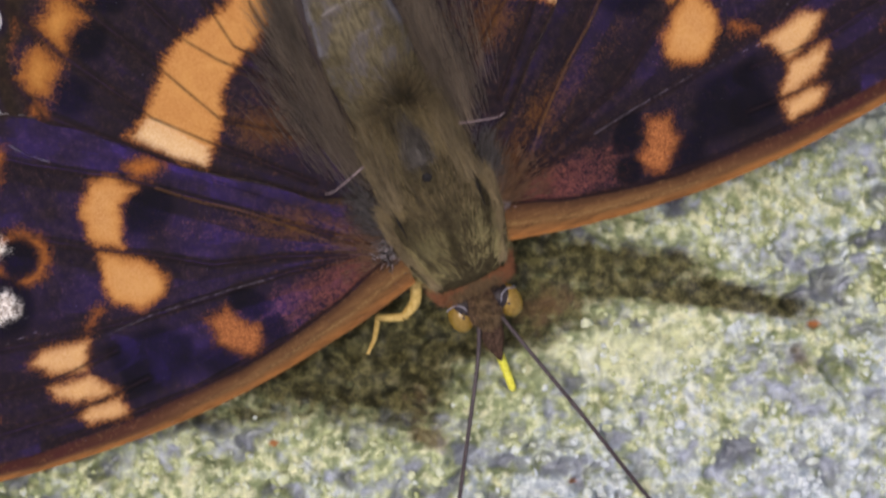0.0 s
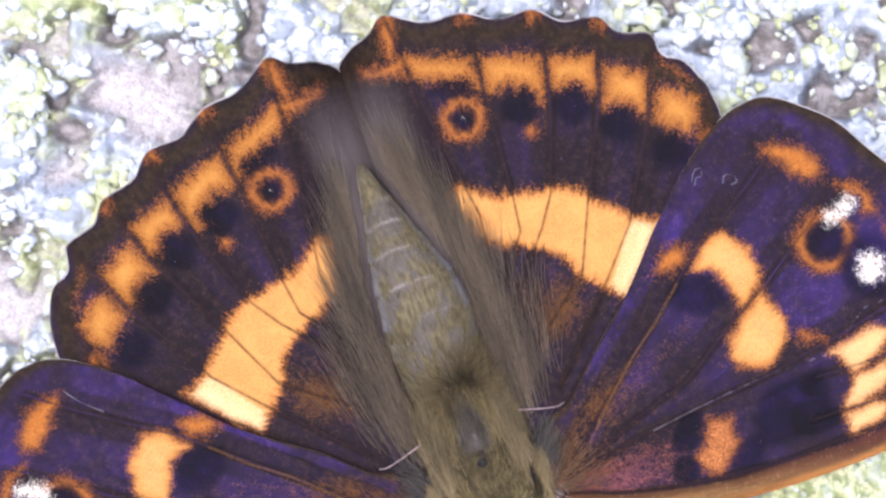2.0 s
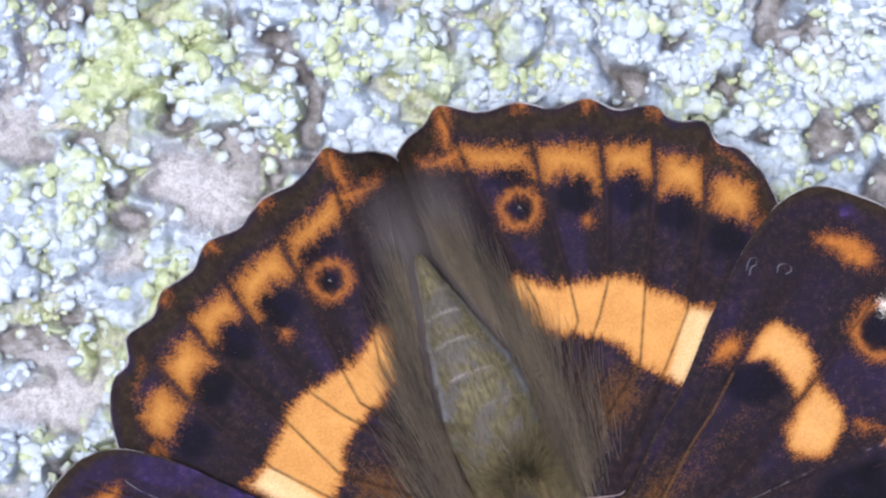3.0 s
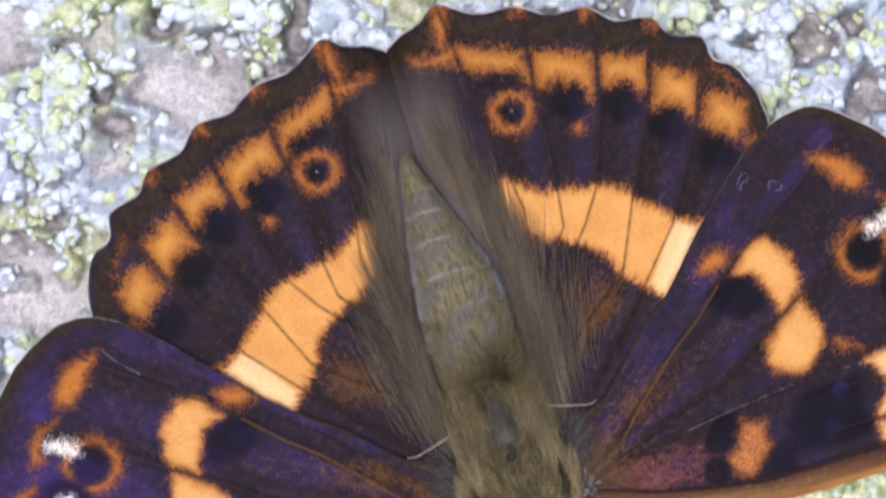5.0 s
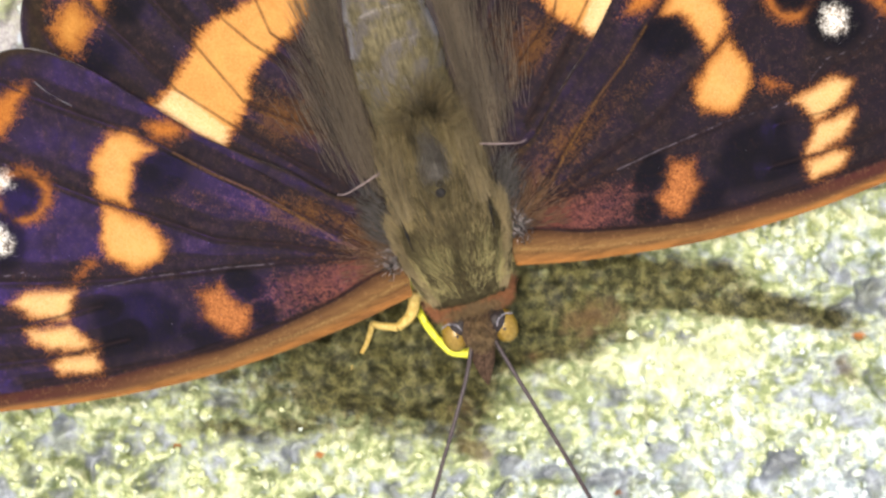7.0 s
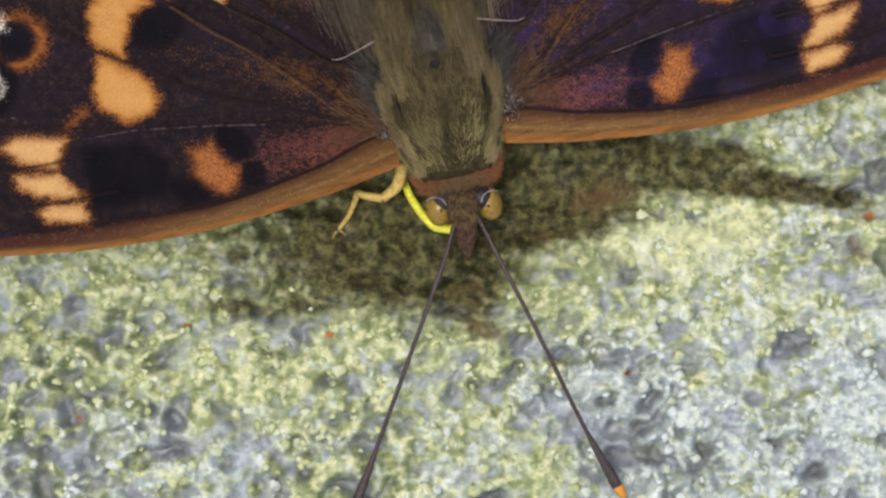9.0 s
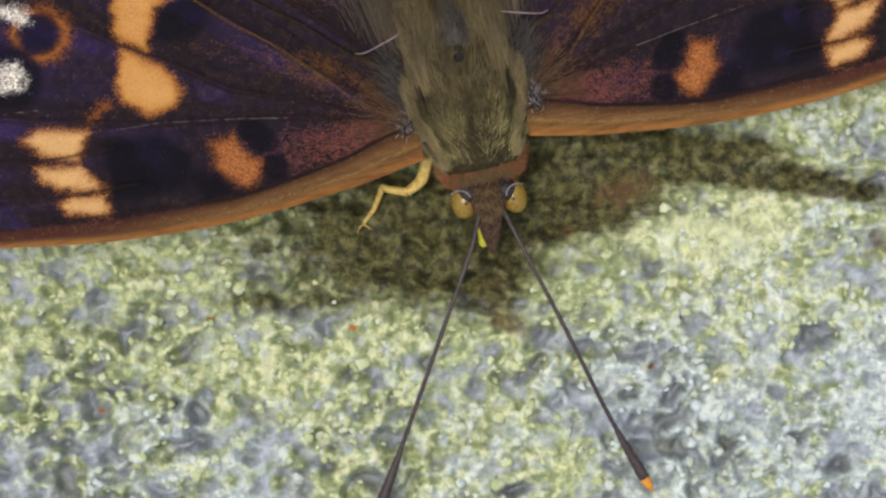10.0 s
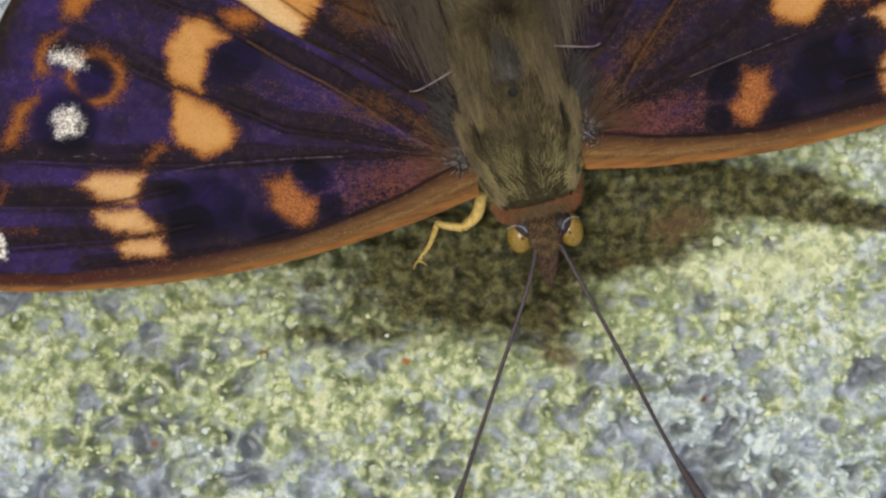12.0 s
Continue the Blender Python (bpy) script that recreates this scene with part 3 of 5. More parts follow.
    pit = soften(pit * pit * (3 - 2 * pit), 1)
    low = 0.9 * lumps + 0.6 * grit + 2.0 * np.clip(swell, -0.3, 0.4) + (0.34 * knob + 0.30 * bead) * (1 - 0.6 * stain_shade) + 0.5 * thickest - 1.8 * pit * (1 - 0.5 * stain_shade) - 0.6 * pits + 0.35
    low = soften(low, 1)
    frost = np.clip(1.5 * (rough_noise(x, y, 6.0, 421, 3) - 0.5) + np.clip((-y - 15) / 14, 0, 0.5) + np.clip((x - 8) / 26, -0.25, 0.12), 0, 1)
    z = 1.5 * waves + pale * (top * (1 - 0.9 * bare) - 0.5 * bare + 0.25 * grit - 0.9) + (1 - pale) * low
    z = z * calm - 0.8 * (1 - calm)
    crust = pale * (1 - bare) * (1 - 0.85 * open_) * np.clip(0.45 + 0.7 * body_, 0, 1) + (1 - pale) * np.clip(0.60 + 2.0 * swell + 0.8 * grit + 0.95 * (rough_noise(x * 0.5, y * 1.4, 2.2, 441, 3) - 0.5) + 0.30 * (knob - 0.4) + 0.4 * thickest + 0.25 * bloom + 0.35 * (bead - 0.35) - 0.8 * np.clip(pits - 0.18, 0, 1) + 0.12 * np.exp(-(((pits - 0.10) / 0.07) ** 2)), 0, 1)
    crust = soften(crust, 1)
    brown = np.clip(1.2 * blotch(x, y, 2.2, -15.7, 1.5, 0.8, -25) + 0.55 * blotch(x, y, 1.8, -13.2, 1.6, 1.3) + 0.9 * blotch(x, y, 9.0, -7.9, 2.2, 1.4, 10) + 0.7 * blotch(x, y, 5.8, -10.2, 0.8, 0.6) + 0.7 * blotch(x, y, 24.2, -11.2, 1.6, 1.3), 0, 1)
    rusty = np.clip(sum(blotch(x, y, cx, cy, r, r * 0.6) for cx, cy, r in ((-7.0, -16.0, 0.42), (25.0, -9.0, 0.5), (10.7, -18.3, 0.35), (-22.0, -21.0, 0.3), (-15.4, -15.5, 0.3))), 0, 1)
    # the greener, yellower parts of the pale crust: the flanks of its clumps, and some clumps as a whole
    sour = np.clip(1.0 * (rough_noise(x, y, 5.0, 431, 3) - 0.52) * 4 + 0.9 * np.clip(0.62 - body_, 0, 1) * (1 - open_) + 0.5 * (w4 > 0.72), 0, 1) * np.clip(1.1 - np.clip(x + 6, 0, 20) / 30, 0.3, 1)
    # far off, where the sheet only closes the view, the crust evens out
    pale, crust, frost, tint, sour = (a * calm + even * (1 - calm) for a, even in ((pale, 0.35), (crust, 0.6), (frost, 0.35), (np.where(bead > knob * 0.8, w2, w1), 0.5), (sour, 0.3)))
    n = len(line)
    v = np.stack([x, y, z], -1).reshape(-1, 3)
    i = (np.arange(n - 1)[:, None] * n + np.arange(n - 1)[None]).reshape(-1)
    f = np.stack([i, i + 1, i + n + 1, i + n], 1)
    thick = pale * np.clip(1 - 1.5 * bare, 0, 1) * (1 - 0.8 * open_) * 0.8 + (1 - pale) * np.clip((crust - 0.35) / 0.3, 0, 1) * 0.45 * np.clip(1 - 1.6 * (stain_shade + brown + rusty), 0, 1)
    grains(line, z, thick, pale, frost)
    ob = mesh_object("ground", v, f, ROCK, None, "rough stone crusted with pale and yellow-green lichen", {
        "tint": tint.ravel(), "pale": pale.ravel(), "crust": crust.ravel(), "pink": (bare * pale).ravel() ** 0.5, "stain_shade": (stain_shade * (1.1 - 0.35 * np.clip(bead * w2 * 2, 0, 1)) - 0.12 * (1 - stain_shade)).ravel(), "brown": brown.ravel(), "rusty": rusty.ravel(), "frost": frost.ravel(), "pit": (pit * (1 - pale)).ravel(), "bloom": bloom.ravel(), "sour": sour.ravel()})
    return tagged(ob, category="stone", kind="structure")


# ---- the butterfly ----
def away(px, py, a, b, ra, rb):
    """How far inside (mm, above zero) a thick line from a to b, its radius going from ra to rb."""
    ax, ay, bx, by = *a, *b
    u = np.clip(((px - ax) * (bx - ax) + (py - ay) * (by - ay)) / ((bx - ax) ** 2 + (by - ay) ** 2 + 1e-9), 0, 1)
    return ra + (rb - ra) * u - np.hypot(px - ax - u * (bx - ax), py - ay - u * (by - ay))


def dot(px, py, cx, cy, r):
    return r - np.hypot(px - cx, py - cy)


def inside(px, py, corners):
    """How far inside (mm) a polygon."""
    p = np.array(corners, float)
    best, odd = np.full(px.shape, 1e9), np.zeros(px.shape, bool)
    for (ax, ay), (bx, by) in zip(p, np.roll(p, -1, 0)):
        best = np.minimum(best, -away(px, py, (ax, ay), (bx, by), 0, 0))
        cross = (ay > py) != (by > py)
        odd ^= cross & (px < (bx - ax) * (py - ay) / (by - ay + 1e-12) + ax)
    return np.where(odd, best, -best)


def chain(px, py, steps):
    """A bent thick line: steps of x, y, radius."""
    return np.max([away(px, py, a[:2], b[:2], a[2], b[2]) for a, b in zip(steps, steps[1:])], axis=0)


FORE_BASE, HIND_BASE = (3.0, -3.4), (2.4, 1.6)
FORE_EDGE = [(3.2, -5.6), (7.7, -6.25), (14.6, -6.65), (21.3, -6.25), (27.8, -5.2), (31.6, -4.2), (33.6, -2.8), (34.0, -0.8), (32.9, 1.8), (31.0, 4.6),
             (29.6, 7.4), (28.5, 9.9), (26.7, 12.1), (24.9, 13.6), (22.7, 14.6), (20.6, 14.5), (18.7, 13.4), (16.6, 11.5), (14.1, 8.5), (11.0, 5.7), (8.2, 3.5), (5.9, 1.3), (3.8, 0.6)]
# the right forewing lies further over its hindwing, so that more of its hind edge shows
FORE_EDGE_RIGHT = FORE_EDGE[:10] + [(29.0, 6.9), (27.8, 8.8), (26.3, 10.9), (25.1, 12.7), (23.6, 14.0), (21.6, 15.2), (19.6, 15.1), (17.9, 14.2), (16.0, 12.6), (13.3, 9.7), (10.8, 6.6), (7.8, 3.6), (5.9, 1.5), (3.8, 0.6)]
HIND_TEETH = [(3.4, 25.9), (7.8, 24.5), (11.7, 23.3), (15.1, 21.6), (18.0, 19.9), (19.8, 17.6)]


def fore_fields(x, y, edge):
    f = {}
    crescent = inside(x, y, [(15.1, 6.8), (16.1, 7.95), (17.4, 8.4), (18.6, 7.3), (18.9, 5.9), (18.6, 4.95), (17.4, 4.0), (17.0, 5.35), (16.4, 6.4)])
    hook = inside(x, y, [(18.8, 4.5), (17.6, 3.6), (16.3, 2.5), (15.95, 1.4), (16.4, 0.7), (18.0, 0.35), (19.4, 1.6), (19.5, 2.7), (19.0, 3.7)])
    tips = [inside(x, y, [(25.5, 0.5), (24.5, 1.0), (21.7, 0.3), (22.7, -1.25), (24.4, -0.6)]),
            inside(x, y, [(25.2, -1.0), (22.6, -1.6), (21.7, -3.15), (22.7, -3.1), (24.1, -2.6), (24.9, -1.9)]),
            inside(x, y, [(24.3, -3.4), (23.4, -3.1), (21.5, -3.6), (21.7, -4.7), (23.8, -4.2)])]
    f["orange"] = np.max([crescent + 0.08, hook + 0.05, *[t + 0.04 for t in tips]], axis=0)
    away_from = np.hypot(x - 23.2, y - 6.35)
    ring = 0.36 - np.abs(away_from - 1.42) + 0.25 * rough_noise(x, y, 1.2, 611, 2) - 0.16
    ring = ring - 0.35 * np.clip((x - 23.6) / 0.8, 0, 1) * np.clip((6.0 - y) / 0.6, 0, 1)
    patches = [inside(x, y, [(21.0, 12.6), (22.0, 12.5), (23.2, 12.0), (24.0, 11.1), (24.1, 10.2), (23.2, 9.8), (22.4, 10.6), (20.9, 12.0)]),
               inside(x, y, [(24.1, 9.6), (25.6, 9.3), (26.5, 8.2), (26.6, 7.0), (25.6, 7.2), (25.6, 8.1), (24.7, 9.0)]) - 0.05,
               inside(x, y, [(26.5, 6.5), (28.0, 5.9), (28.9, 4.8), (29.6, 3.6), (28.7, 3.6), (27.7, 4.7), (26.7, 5.7)]) - 0.08]
    arm = inside(x, y, [(15.3, 8.2), (14.7, 8.5), (13.6, 8.2), (12.7, 7.2), (13.8, 6.9), (14.9, 7.3)])
    cross = inside(x, y, [(15.3, -1.8), (13.5, -1.7), (12.9, -3.1), (12.2, -3.6), (12.5, -4.5), (13.5, -5.1), (14.4, -4.4), (15.5, -3.5), (15.0, -2.7)])
    f["ember"] = np.max([*patches, arm, ring, cross - 0.05, away(x, y, (21.4, 0.95), (20.3, 1.5), 0.32, 0.4) - 0.12, away(x, y, (29.6, 1.4), (31.4, -0.2), 0.2, 0.15) - 0.15, away(x, y, (28.6, -1.4), (31.6, -0.6), 0.14, 0.14) - 0.2], axis=0)
    shred = 0.55 * (rough_noise(x, y, 0.35, 621, 2) - 0.5)
    f["white"] = np.max([away(x, y, (25.1, 8.0), (24.0, 7.6), 0.38, 0.62) + shred - 0.22, dot(x, y, 25.35, 4.25, 1.0) + shred - 0.28, 3.0 * inside(x, y, [(31.6, 0.1), (30.7, -0.4), (30.4, -1.6), (30.6, -2.6), (31.4, -2.2), (31.9, -1.6)]) + 0.5 * shred], axis=0)
    f["black"] = np.max([dot(x, y, 23.2, 6.35, 1.12), dot(x, y, 25.4, 4.3, 2.0) - 0.1, 2.0 * dot(x, y, 11.65, -4.1, 0.80), 2.0 * chain(x, y, [(12.0, -2.45, 0.75), (12.6, -1.7, 0.7)]), chain(x, y, [(14.7, -4.6, 0.45), (15.6, -4.2, 0.9), (16.4, -3.6, 0.5)]),
                         inside(x, y, [(16.3, 6.2), (16.8, 4.6), (15.4, 4.0), (13.6, 4.6), (13.2, 6.0), (14.8, 6.7)]), inside(x, y, [(21.2, -0.2), (21.4, -4.3), (16.8, -4.4), (16.0, -2.4), (17.5, -0.6)]) - 0.2], axis=0)
    far = np.hypot(x - 3, y + 3.4)
    sector = away(x, y, (4.0, -3.5), (11.2, -3.5), 0.8, 1.5)
    f["rust"] = np.clip(0.70 - far / 15, 0, 0.52) * 0.80 + 0.27 * np.clip(sector + 0.4, 0, 1.0) + 0.30 * np.clip(0.9 + away(x, y, (8.0, 0.6), (15.2, 4.2), 0.5, 0.4), 0, 1) + 0.24 * np.clip(away(x, y, (5, -1.5), (12, 6.5), 0.9, 0.3), 0, 0.7) + 0.22 * np.clip(away(x, y, (8.8, 1.6), (14.0, 5.8), 0.25, 0.2) + 0.25, 0, 0.5)
    line = np.interp(x, [p[0] for p in FORE_EDGE[:7]], [p[1] for p in FORE_EDGE[:7]])
    wide = np.interp(x, [3, 8, 12, 18, 25, 33], [2.3, 1.7, 1.35, 1.25, 1.05, 0.9])
    f["costa"] = wide - (y - line)
    f["shaft"] = np.clip(f["costa"] / wide, 0, 1)
    f["reach"] = np.clip((x - 4) / 29, 0, 1)
    f["rosy"] = np.clip(away(x, y, (5.5, -3.8), (13.6, -3.5), 1.0, 1.9) + 0.6, 0, 1)
    f["rim"] = np.where(y > line + 2.5, 0.75 - edge, -2.0)
    f["cream"] = np.clip(0.30 * np.clip(dot(x, y, 23.3, -1.4, 4.5), 0, 1) + 0.06 + 0.10 * np.clip(np.maximum(crescent, hook), 0, 0.8), 0, 1)
    f["fold"] = np.zeros_like(x)
    back = -chain(x, y, [(*p, 0) for p in FORE_EDGE[16:]])
    f["gleam"] = 1.0 + 1.5 * np.exp(-((back / 0.45) ** 2)) * np.clip((x - 4) / 3, 0, 1) * np.clip((18 - x) / 3, 0, 1)
    f["wire"] = np.minimum(-chain(x, y, [(10.4, -1.5, 0), (13.0, -0.95, 0), (17.6, -0.15, 0), (21.7, 0.1, 0)]), -chain(x, y, [(23.0, 1.1, 0), (24.3, 2.1, 0), (26.2, 2.3, 0), (27.7, 3.1, 0), (28.4, 4.5, 0)]))
    f["fringe"] = np.where(y > line + 3, np.where(x > 19, 0.10, np.where(x > 8, 0.05, -1.0)) - edge, -1.0)
    veins = [[(4.2, -3.0), (9.6, -1.6), (17.7, -0.2), (23.0, 1.1), (29.0, 2.9)], [(4.3, -3.1), (9.5, -0.6), (13.2, 0.8), (16.0, 2.9), (18.9, 4.75), (25.0, 9.4)], [(4.4, -2.6), (11.8, 4.2), (15.2, 7.4), (20.0, 10.9), (22.8, 13.2)],
             [(4.6, -3.3), (7.0, -4.4), (10.6, -5.0), (17.5, -5.15), (26.0, -4.2)], [(20.5, -1.0), (25.5, -0.8), (31.0, 0.6)], [(19.6, -3.3), (24.0, -3.1), (31.5, -1.8)]]
    f["vein"] = np.min([-chain(x, y, [(*p, 0) for p in v]) for v in veins], axis=0)
    f["deep"] = np.zeros_like(x)
    f["gilt"] = -chain(x, y, [(4.6, -2.7, 0), (6.3, -1.45, 0), (8.4, 0.9, 0), (10.4, 2.95, 0), (12.2, 4.4, 0), (14.1, 6.3, 0)])
    return f


def hind_fields(x, y, edge):
    f = {}
    band = inside(x, y, [(14.8, 9.4), (13.2, 10.0), (12.6, 10.8), (11.2, 11.8), (10.8, 12.5), (9.3, 13.3), (8.6, 13.2), (7.0, 13.7), (6.0, 13.9), (4.3, 15.1), (3.2, 14.6), (3.9, 11.9), (5.7, 10.9), (7.0, 10.4), (8.4, 9.4), (9.4, 7.6), (11.4, 5.6)])
    squares = [inside(x, y, [(3.4, 23.0), (4.8, 22.8), (7.3, 21.7), (7.3, 20.1), (6.5, 20.7), (5.2, 21.3), (3.9, 21.8)]),
               inside(x, y, [(7.7, 21.6), (9.5, 21.3), (11.1, 20.4), (11.0, 19.1), (10.4, 18.0), (9.8, 19.2), (9.0, 19.7), (7.8, 19.5)]),
               inside(x, y, [(11.5, 20.2), (12.9, 20.0), (14.2, 19.4), (13.8, 17.3), (13.3, 17.7), (12.5, 18.5), (11.3, 18.6)]),
               inside(x, y, [(14.6, 18.6), (15.6, 18.3), (16.8, 17.6), (16.4, 16.0), (15.8, 15.3), (14.9, 16.3), (13.8, 16.7)]),
               inside(x, y, [(17.1, 16.4), (18.0, 16.2), (18.9, 15.2), (18.6, 14.0), (17.9, 13.4), (17.2, 14.2), (16.2, 14.8)])]
    holes = np.max([dot(x, y, cx, cy, r) for cx, cy, r in ((9.15, 18.25, 1.2), (12.15, 17.35, 1.2), (14.35, 15.4, 1.2), (16.6, 12.9, 1.25))] + [away(x, y, (6.4, 20.3), (5.0, 20.8), 0.7, 0.45)], axis=0)
    far = np.hypot(x - HIND_BASE[0], y - HIND_BASE[1])
    ang = np.arctan2(y - HIND_BASE[1], x - HIND_BASE[0])
    veins = [[(6.5, 1.5), (14.0, 8.0), (18.5, 12.5), (20.0, 17.0)], [(6.0, 2.2), (10.7, 7.2), (12.9, 9.7), (16.0, 15.2), (17.0, 17.6), (18.1, 19.9)], [(5.5, 4.9), (9.4, 8.0), (11.1, 11.8), (13.6, 16.9), (14.6, 20.0), (15.2, 21.5)],
             [(4.9, 7.5), (8.0, 11.1), (9.2, 12.9), (10.7, 17.1), (11.6, 20.8), (11.8, 23.1)], [(4.6, 8.5), (6.8, 11.4), (7.1, 13.7), (7.45, 19.5), (7.8, 22.8), (7.7, 24.3)], [(4.4, 9.0), (4.9, 13.0), (4.3, 17.0), (3.75, 21.6), (3.6, 24.0), (3.4, 25.8)]]
    f["vein"] = np.min([-chain(x, y, [(*p, 0) for p in v]) for v in veins], axis=0)
    outer = np.clip((far - 13.5) / 1.0, 0, 1)
    cut = np.minimum(np.minimum(0.7 * np.max(squares, axis=0), -0.7 * holes), f["vein"] * 1.0 - 0.20)
    f["orange"] = np.maximum(band, cut)
    bright = np.clip(0.9 * np.max(squares, axis=0) - 0.25, 0, 0.7) / 0.7
    f["deep"] = outer * (0.95 - 0.75 * bright)
    ring = 0.38 - np.abs(np.hypot(x - 5.85, y - 18.62) - 0.98)
    tooth = chain(x, y, [(3.4, 25.6, 0.60), (3.2, 24.6, 0.55), (3.0, 23.4, 0.45)]) - 0.12
    f["ember"] = np.max([ring, tooth, chain(x, y, [(3.7, 22.7, 0.5), (2.4, 22.7, 0.42), (1.2, 23.1, 0.35)]), dot(x, y, 9.35, 16.6, 0.5) - 0.1, *[dot(x, y, tx, ty - 0.3, 0.55) - 0.1 for tx, ty in HIND_TEETH[1:4]], dot(x, y, 18.7, 12.9, 0.55) - 0.05, away(x, y, (17.6, 18.2), (18.8, 16.4), 0.3, 0.25) - 0.25], axis=0)
    f["white"] = np.maximum(dot(x, y, 5.85, 18.65, 0.0) * 2 - 0.18, -1.0)
    f["black"] = np.maximum(holes - 0.05, dot(x, y, 5.85, 18.62, 0.68))
    f["rust"] = 0.36 * np.clip(1.2 - np.abs(far - 6.8) / 2.6, 0, 1) * np.clip(1.5 - np.abs(ang - 0.9) / 0.45, 0, 1) + 0.30 * np.clip(1 - np.abs(ang - 0.75) / 0.25, 0, 1) * (far < 9)
    f["costa"] = np.full_like(x, -2.0)
    f["vein"] = f["vein"] * (1 - 0.5 * np.clip((far - 16.5) / 2, 0, 1))
    f["rim"] = np.minimum(1.7 - edge, (edge - 0.3) * 1.5) - 2.0 * np.clip(band, 0, 1) - 0.2
    f["cream"] = np.clip(0.42 * np.clip(inside(x, y, [(16.5, 8.5), (13.1, 9.9), (10.6, 6.7), (11.4, 4.0)]) / 0.3 + 0.5, 0, 1) + 0.55 * np.clip(away(x, y, (15.6, 9.0), (11.9, 4.4), 2.0, 2.0) / 1.5, 0, 1) + 0.08 * (band > -0.6), 0, 1)
    f["fold"] = np.clip((3.3 - x) / 1.8, 0, 1) * np.clip((y - 4) / 4, 0, 1) * np.clip((23.6 - y) / 4.5, 0, 1) * 0.9
    f["gilt"] = np.full_like(x, 2.0)
    f["shaft"] = f["reach"] = f["rosy"] = np.zeros_like(x)
    f["gleam"] = np.full_like(x, 0.3)
    f["wire"] = np.full_like(x, 2.0)
    f["fringe"] = np.where(y > 12, 0.12 - edge + 0.06 * (rough_noise(x, y, 1.1, 7) - 0.6), -1.0)
    return f


def hind_edge(side):
    line = [(2.7, -1.3), (8.5, 0.7), (14.5, 4.2), (18.8, 8.4), (20.6, 12.4), (20.7, 15.2)]
    teeth = HIND_TEETH[::-1]
    if side > 0:
        line[3:] = [(18.3, 8.6), (19.8, 12.4), (19.9, 15.1)]
        teeth[:2] = [(19.1, 17.4), (17.6, 19.7)]
    for (ax, ay), (bx, by) in zip(teeth, teeth[1:]):
        gx, gy = (ax + bx) / 2, (ay + by) / 2
        d = math.hypot(gx - 3, gy - 8)
        line += [(ax, ay), (gx - 0.45 * (gx - 3) / d, gy - 0.45 * (gy - 8) / d)]
    return line + [teeth[-1], (2.2, 25.2), (0.6, 24.7), (-0.5, 23.6), (-0.7, 20.0), (-0.6, 15.0), (-0.2, 9.0), (1.4, 3.5)]


def wing(name, side, base, outline, fields, parent, label, rise):
    """A wing as a thin closed shell of rays from its root to its edge. The object's origin is the hinge."""
    nu, nv = 400, 170
    border = curve_through(outline, nu)
    v = (np.linspace(0, 1, nv) ** 0.75)[None, :]
    x, y = base[0] + (border[:, :1] - base[0]) * v, base[1] + (border[:, 1:] - base[1]) * v
    edge = np.hypot(border[:, :1] - x, border[:, 1:] - y)
    # the pattern of the right forewing lies a little nearer to its root
    px = x * 1.028 if (name, side) == ("forewing", 1) else x
    f = fields(px, y, edge)
    far = np.hypot(x - base[0], y - base[1])
    turn = np.arctan2(y - base[1], x - base[0])
    comb = (0.42 if name == "forewing" else 0.7) * (rough_noise(turn * 14.0 + 20, far * 0.3 + 20, 0.12, 521, 3) - 0.5)
    uneven = fields(px + 0.4 * (rough_noise(x, y, 0.9, 501, 3) - 0.5) + comb * np.cos(turn), y + 0.4 * (rough_noise(x, y, 0.9, 511, 3) - 0.5) + comb * np.sin(turn), edge)
    f.update({k: uneven[k] for k in ("orange", "ember", "black", "white", "cream")})
    z = rise * far + 0.06 * np.exp(-((f["vein"] / 0.14) ** 2)) - 0.10 * np.clip(f["vein"], 0, 1.2) + 0.10 * (rough_noise(x, y, 5.0, 91) - 0.5) - 0.0022 * far**2 * (0.4 + 0.2 * np.sin(y * 0.3))
    if name == "hindwing":
        z = z - drop(x, y)
    z += np.where(f["costa"] > 0, 0.22 * np.sin(np.pi * np.clip(f["costa"] / 1.6, 0, 1)), 0)
    top = np.stack([side * (x - base[0]), y - base[1], z], -1).reshape(-1, 3)
    under = top - (0, 0, 0.07)
    n = nu * nv
    i = (np.arange(nu - 1)[:, None] * nv + np.arange(nv - 1)[None]).reshape(-1)
    up = np.stack([i, i + 1, i + nv + 1, i + nv], 1)
    rims = []
    for ring in (np.arange(nu) * nv + nv - 1, np.arange(nv), (nu - 1) * nv + np.arange(nv)):
        rims.append(np.stack([ring[:-1], ring[1:], ring[1:] + n, ring[:-1] + n], 1))
    faces = np.concatenate([up, up[:, ::-1] + n, *rims])
    if side < 0:
        faces = faces[:, ::-1]
    ob = mesh_object(name, np.vstack([top, under]), faces, WING, parent, label, {k: np.tile(w.ravel(), 2) for k, w in f.items()})
    return ob


def along_body(table, s):
    """Widths and heights read from a short table over the length s."""
    t = np.array(table)
    return [np.interp(s, t[:, 0], t[:, k]) for k in range(1, t.shape[1])]


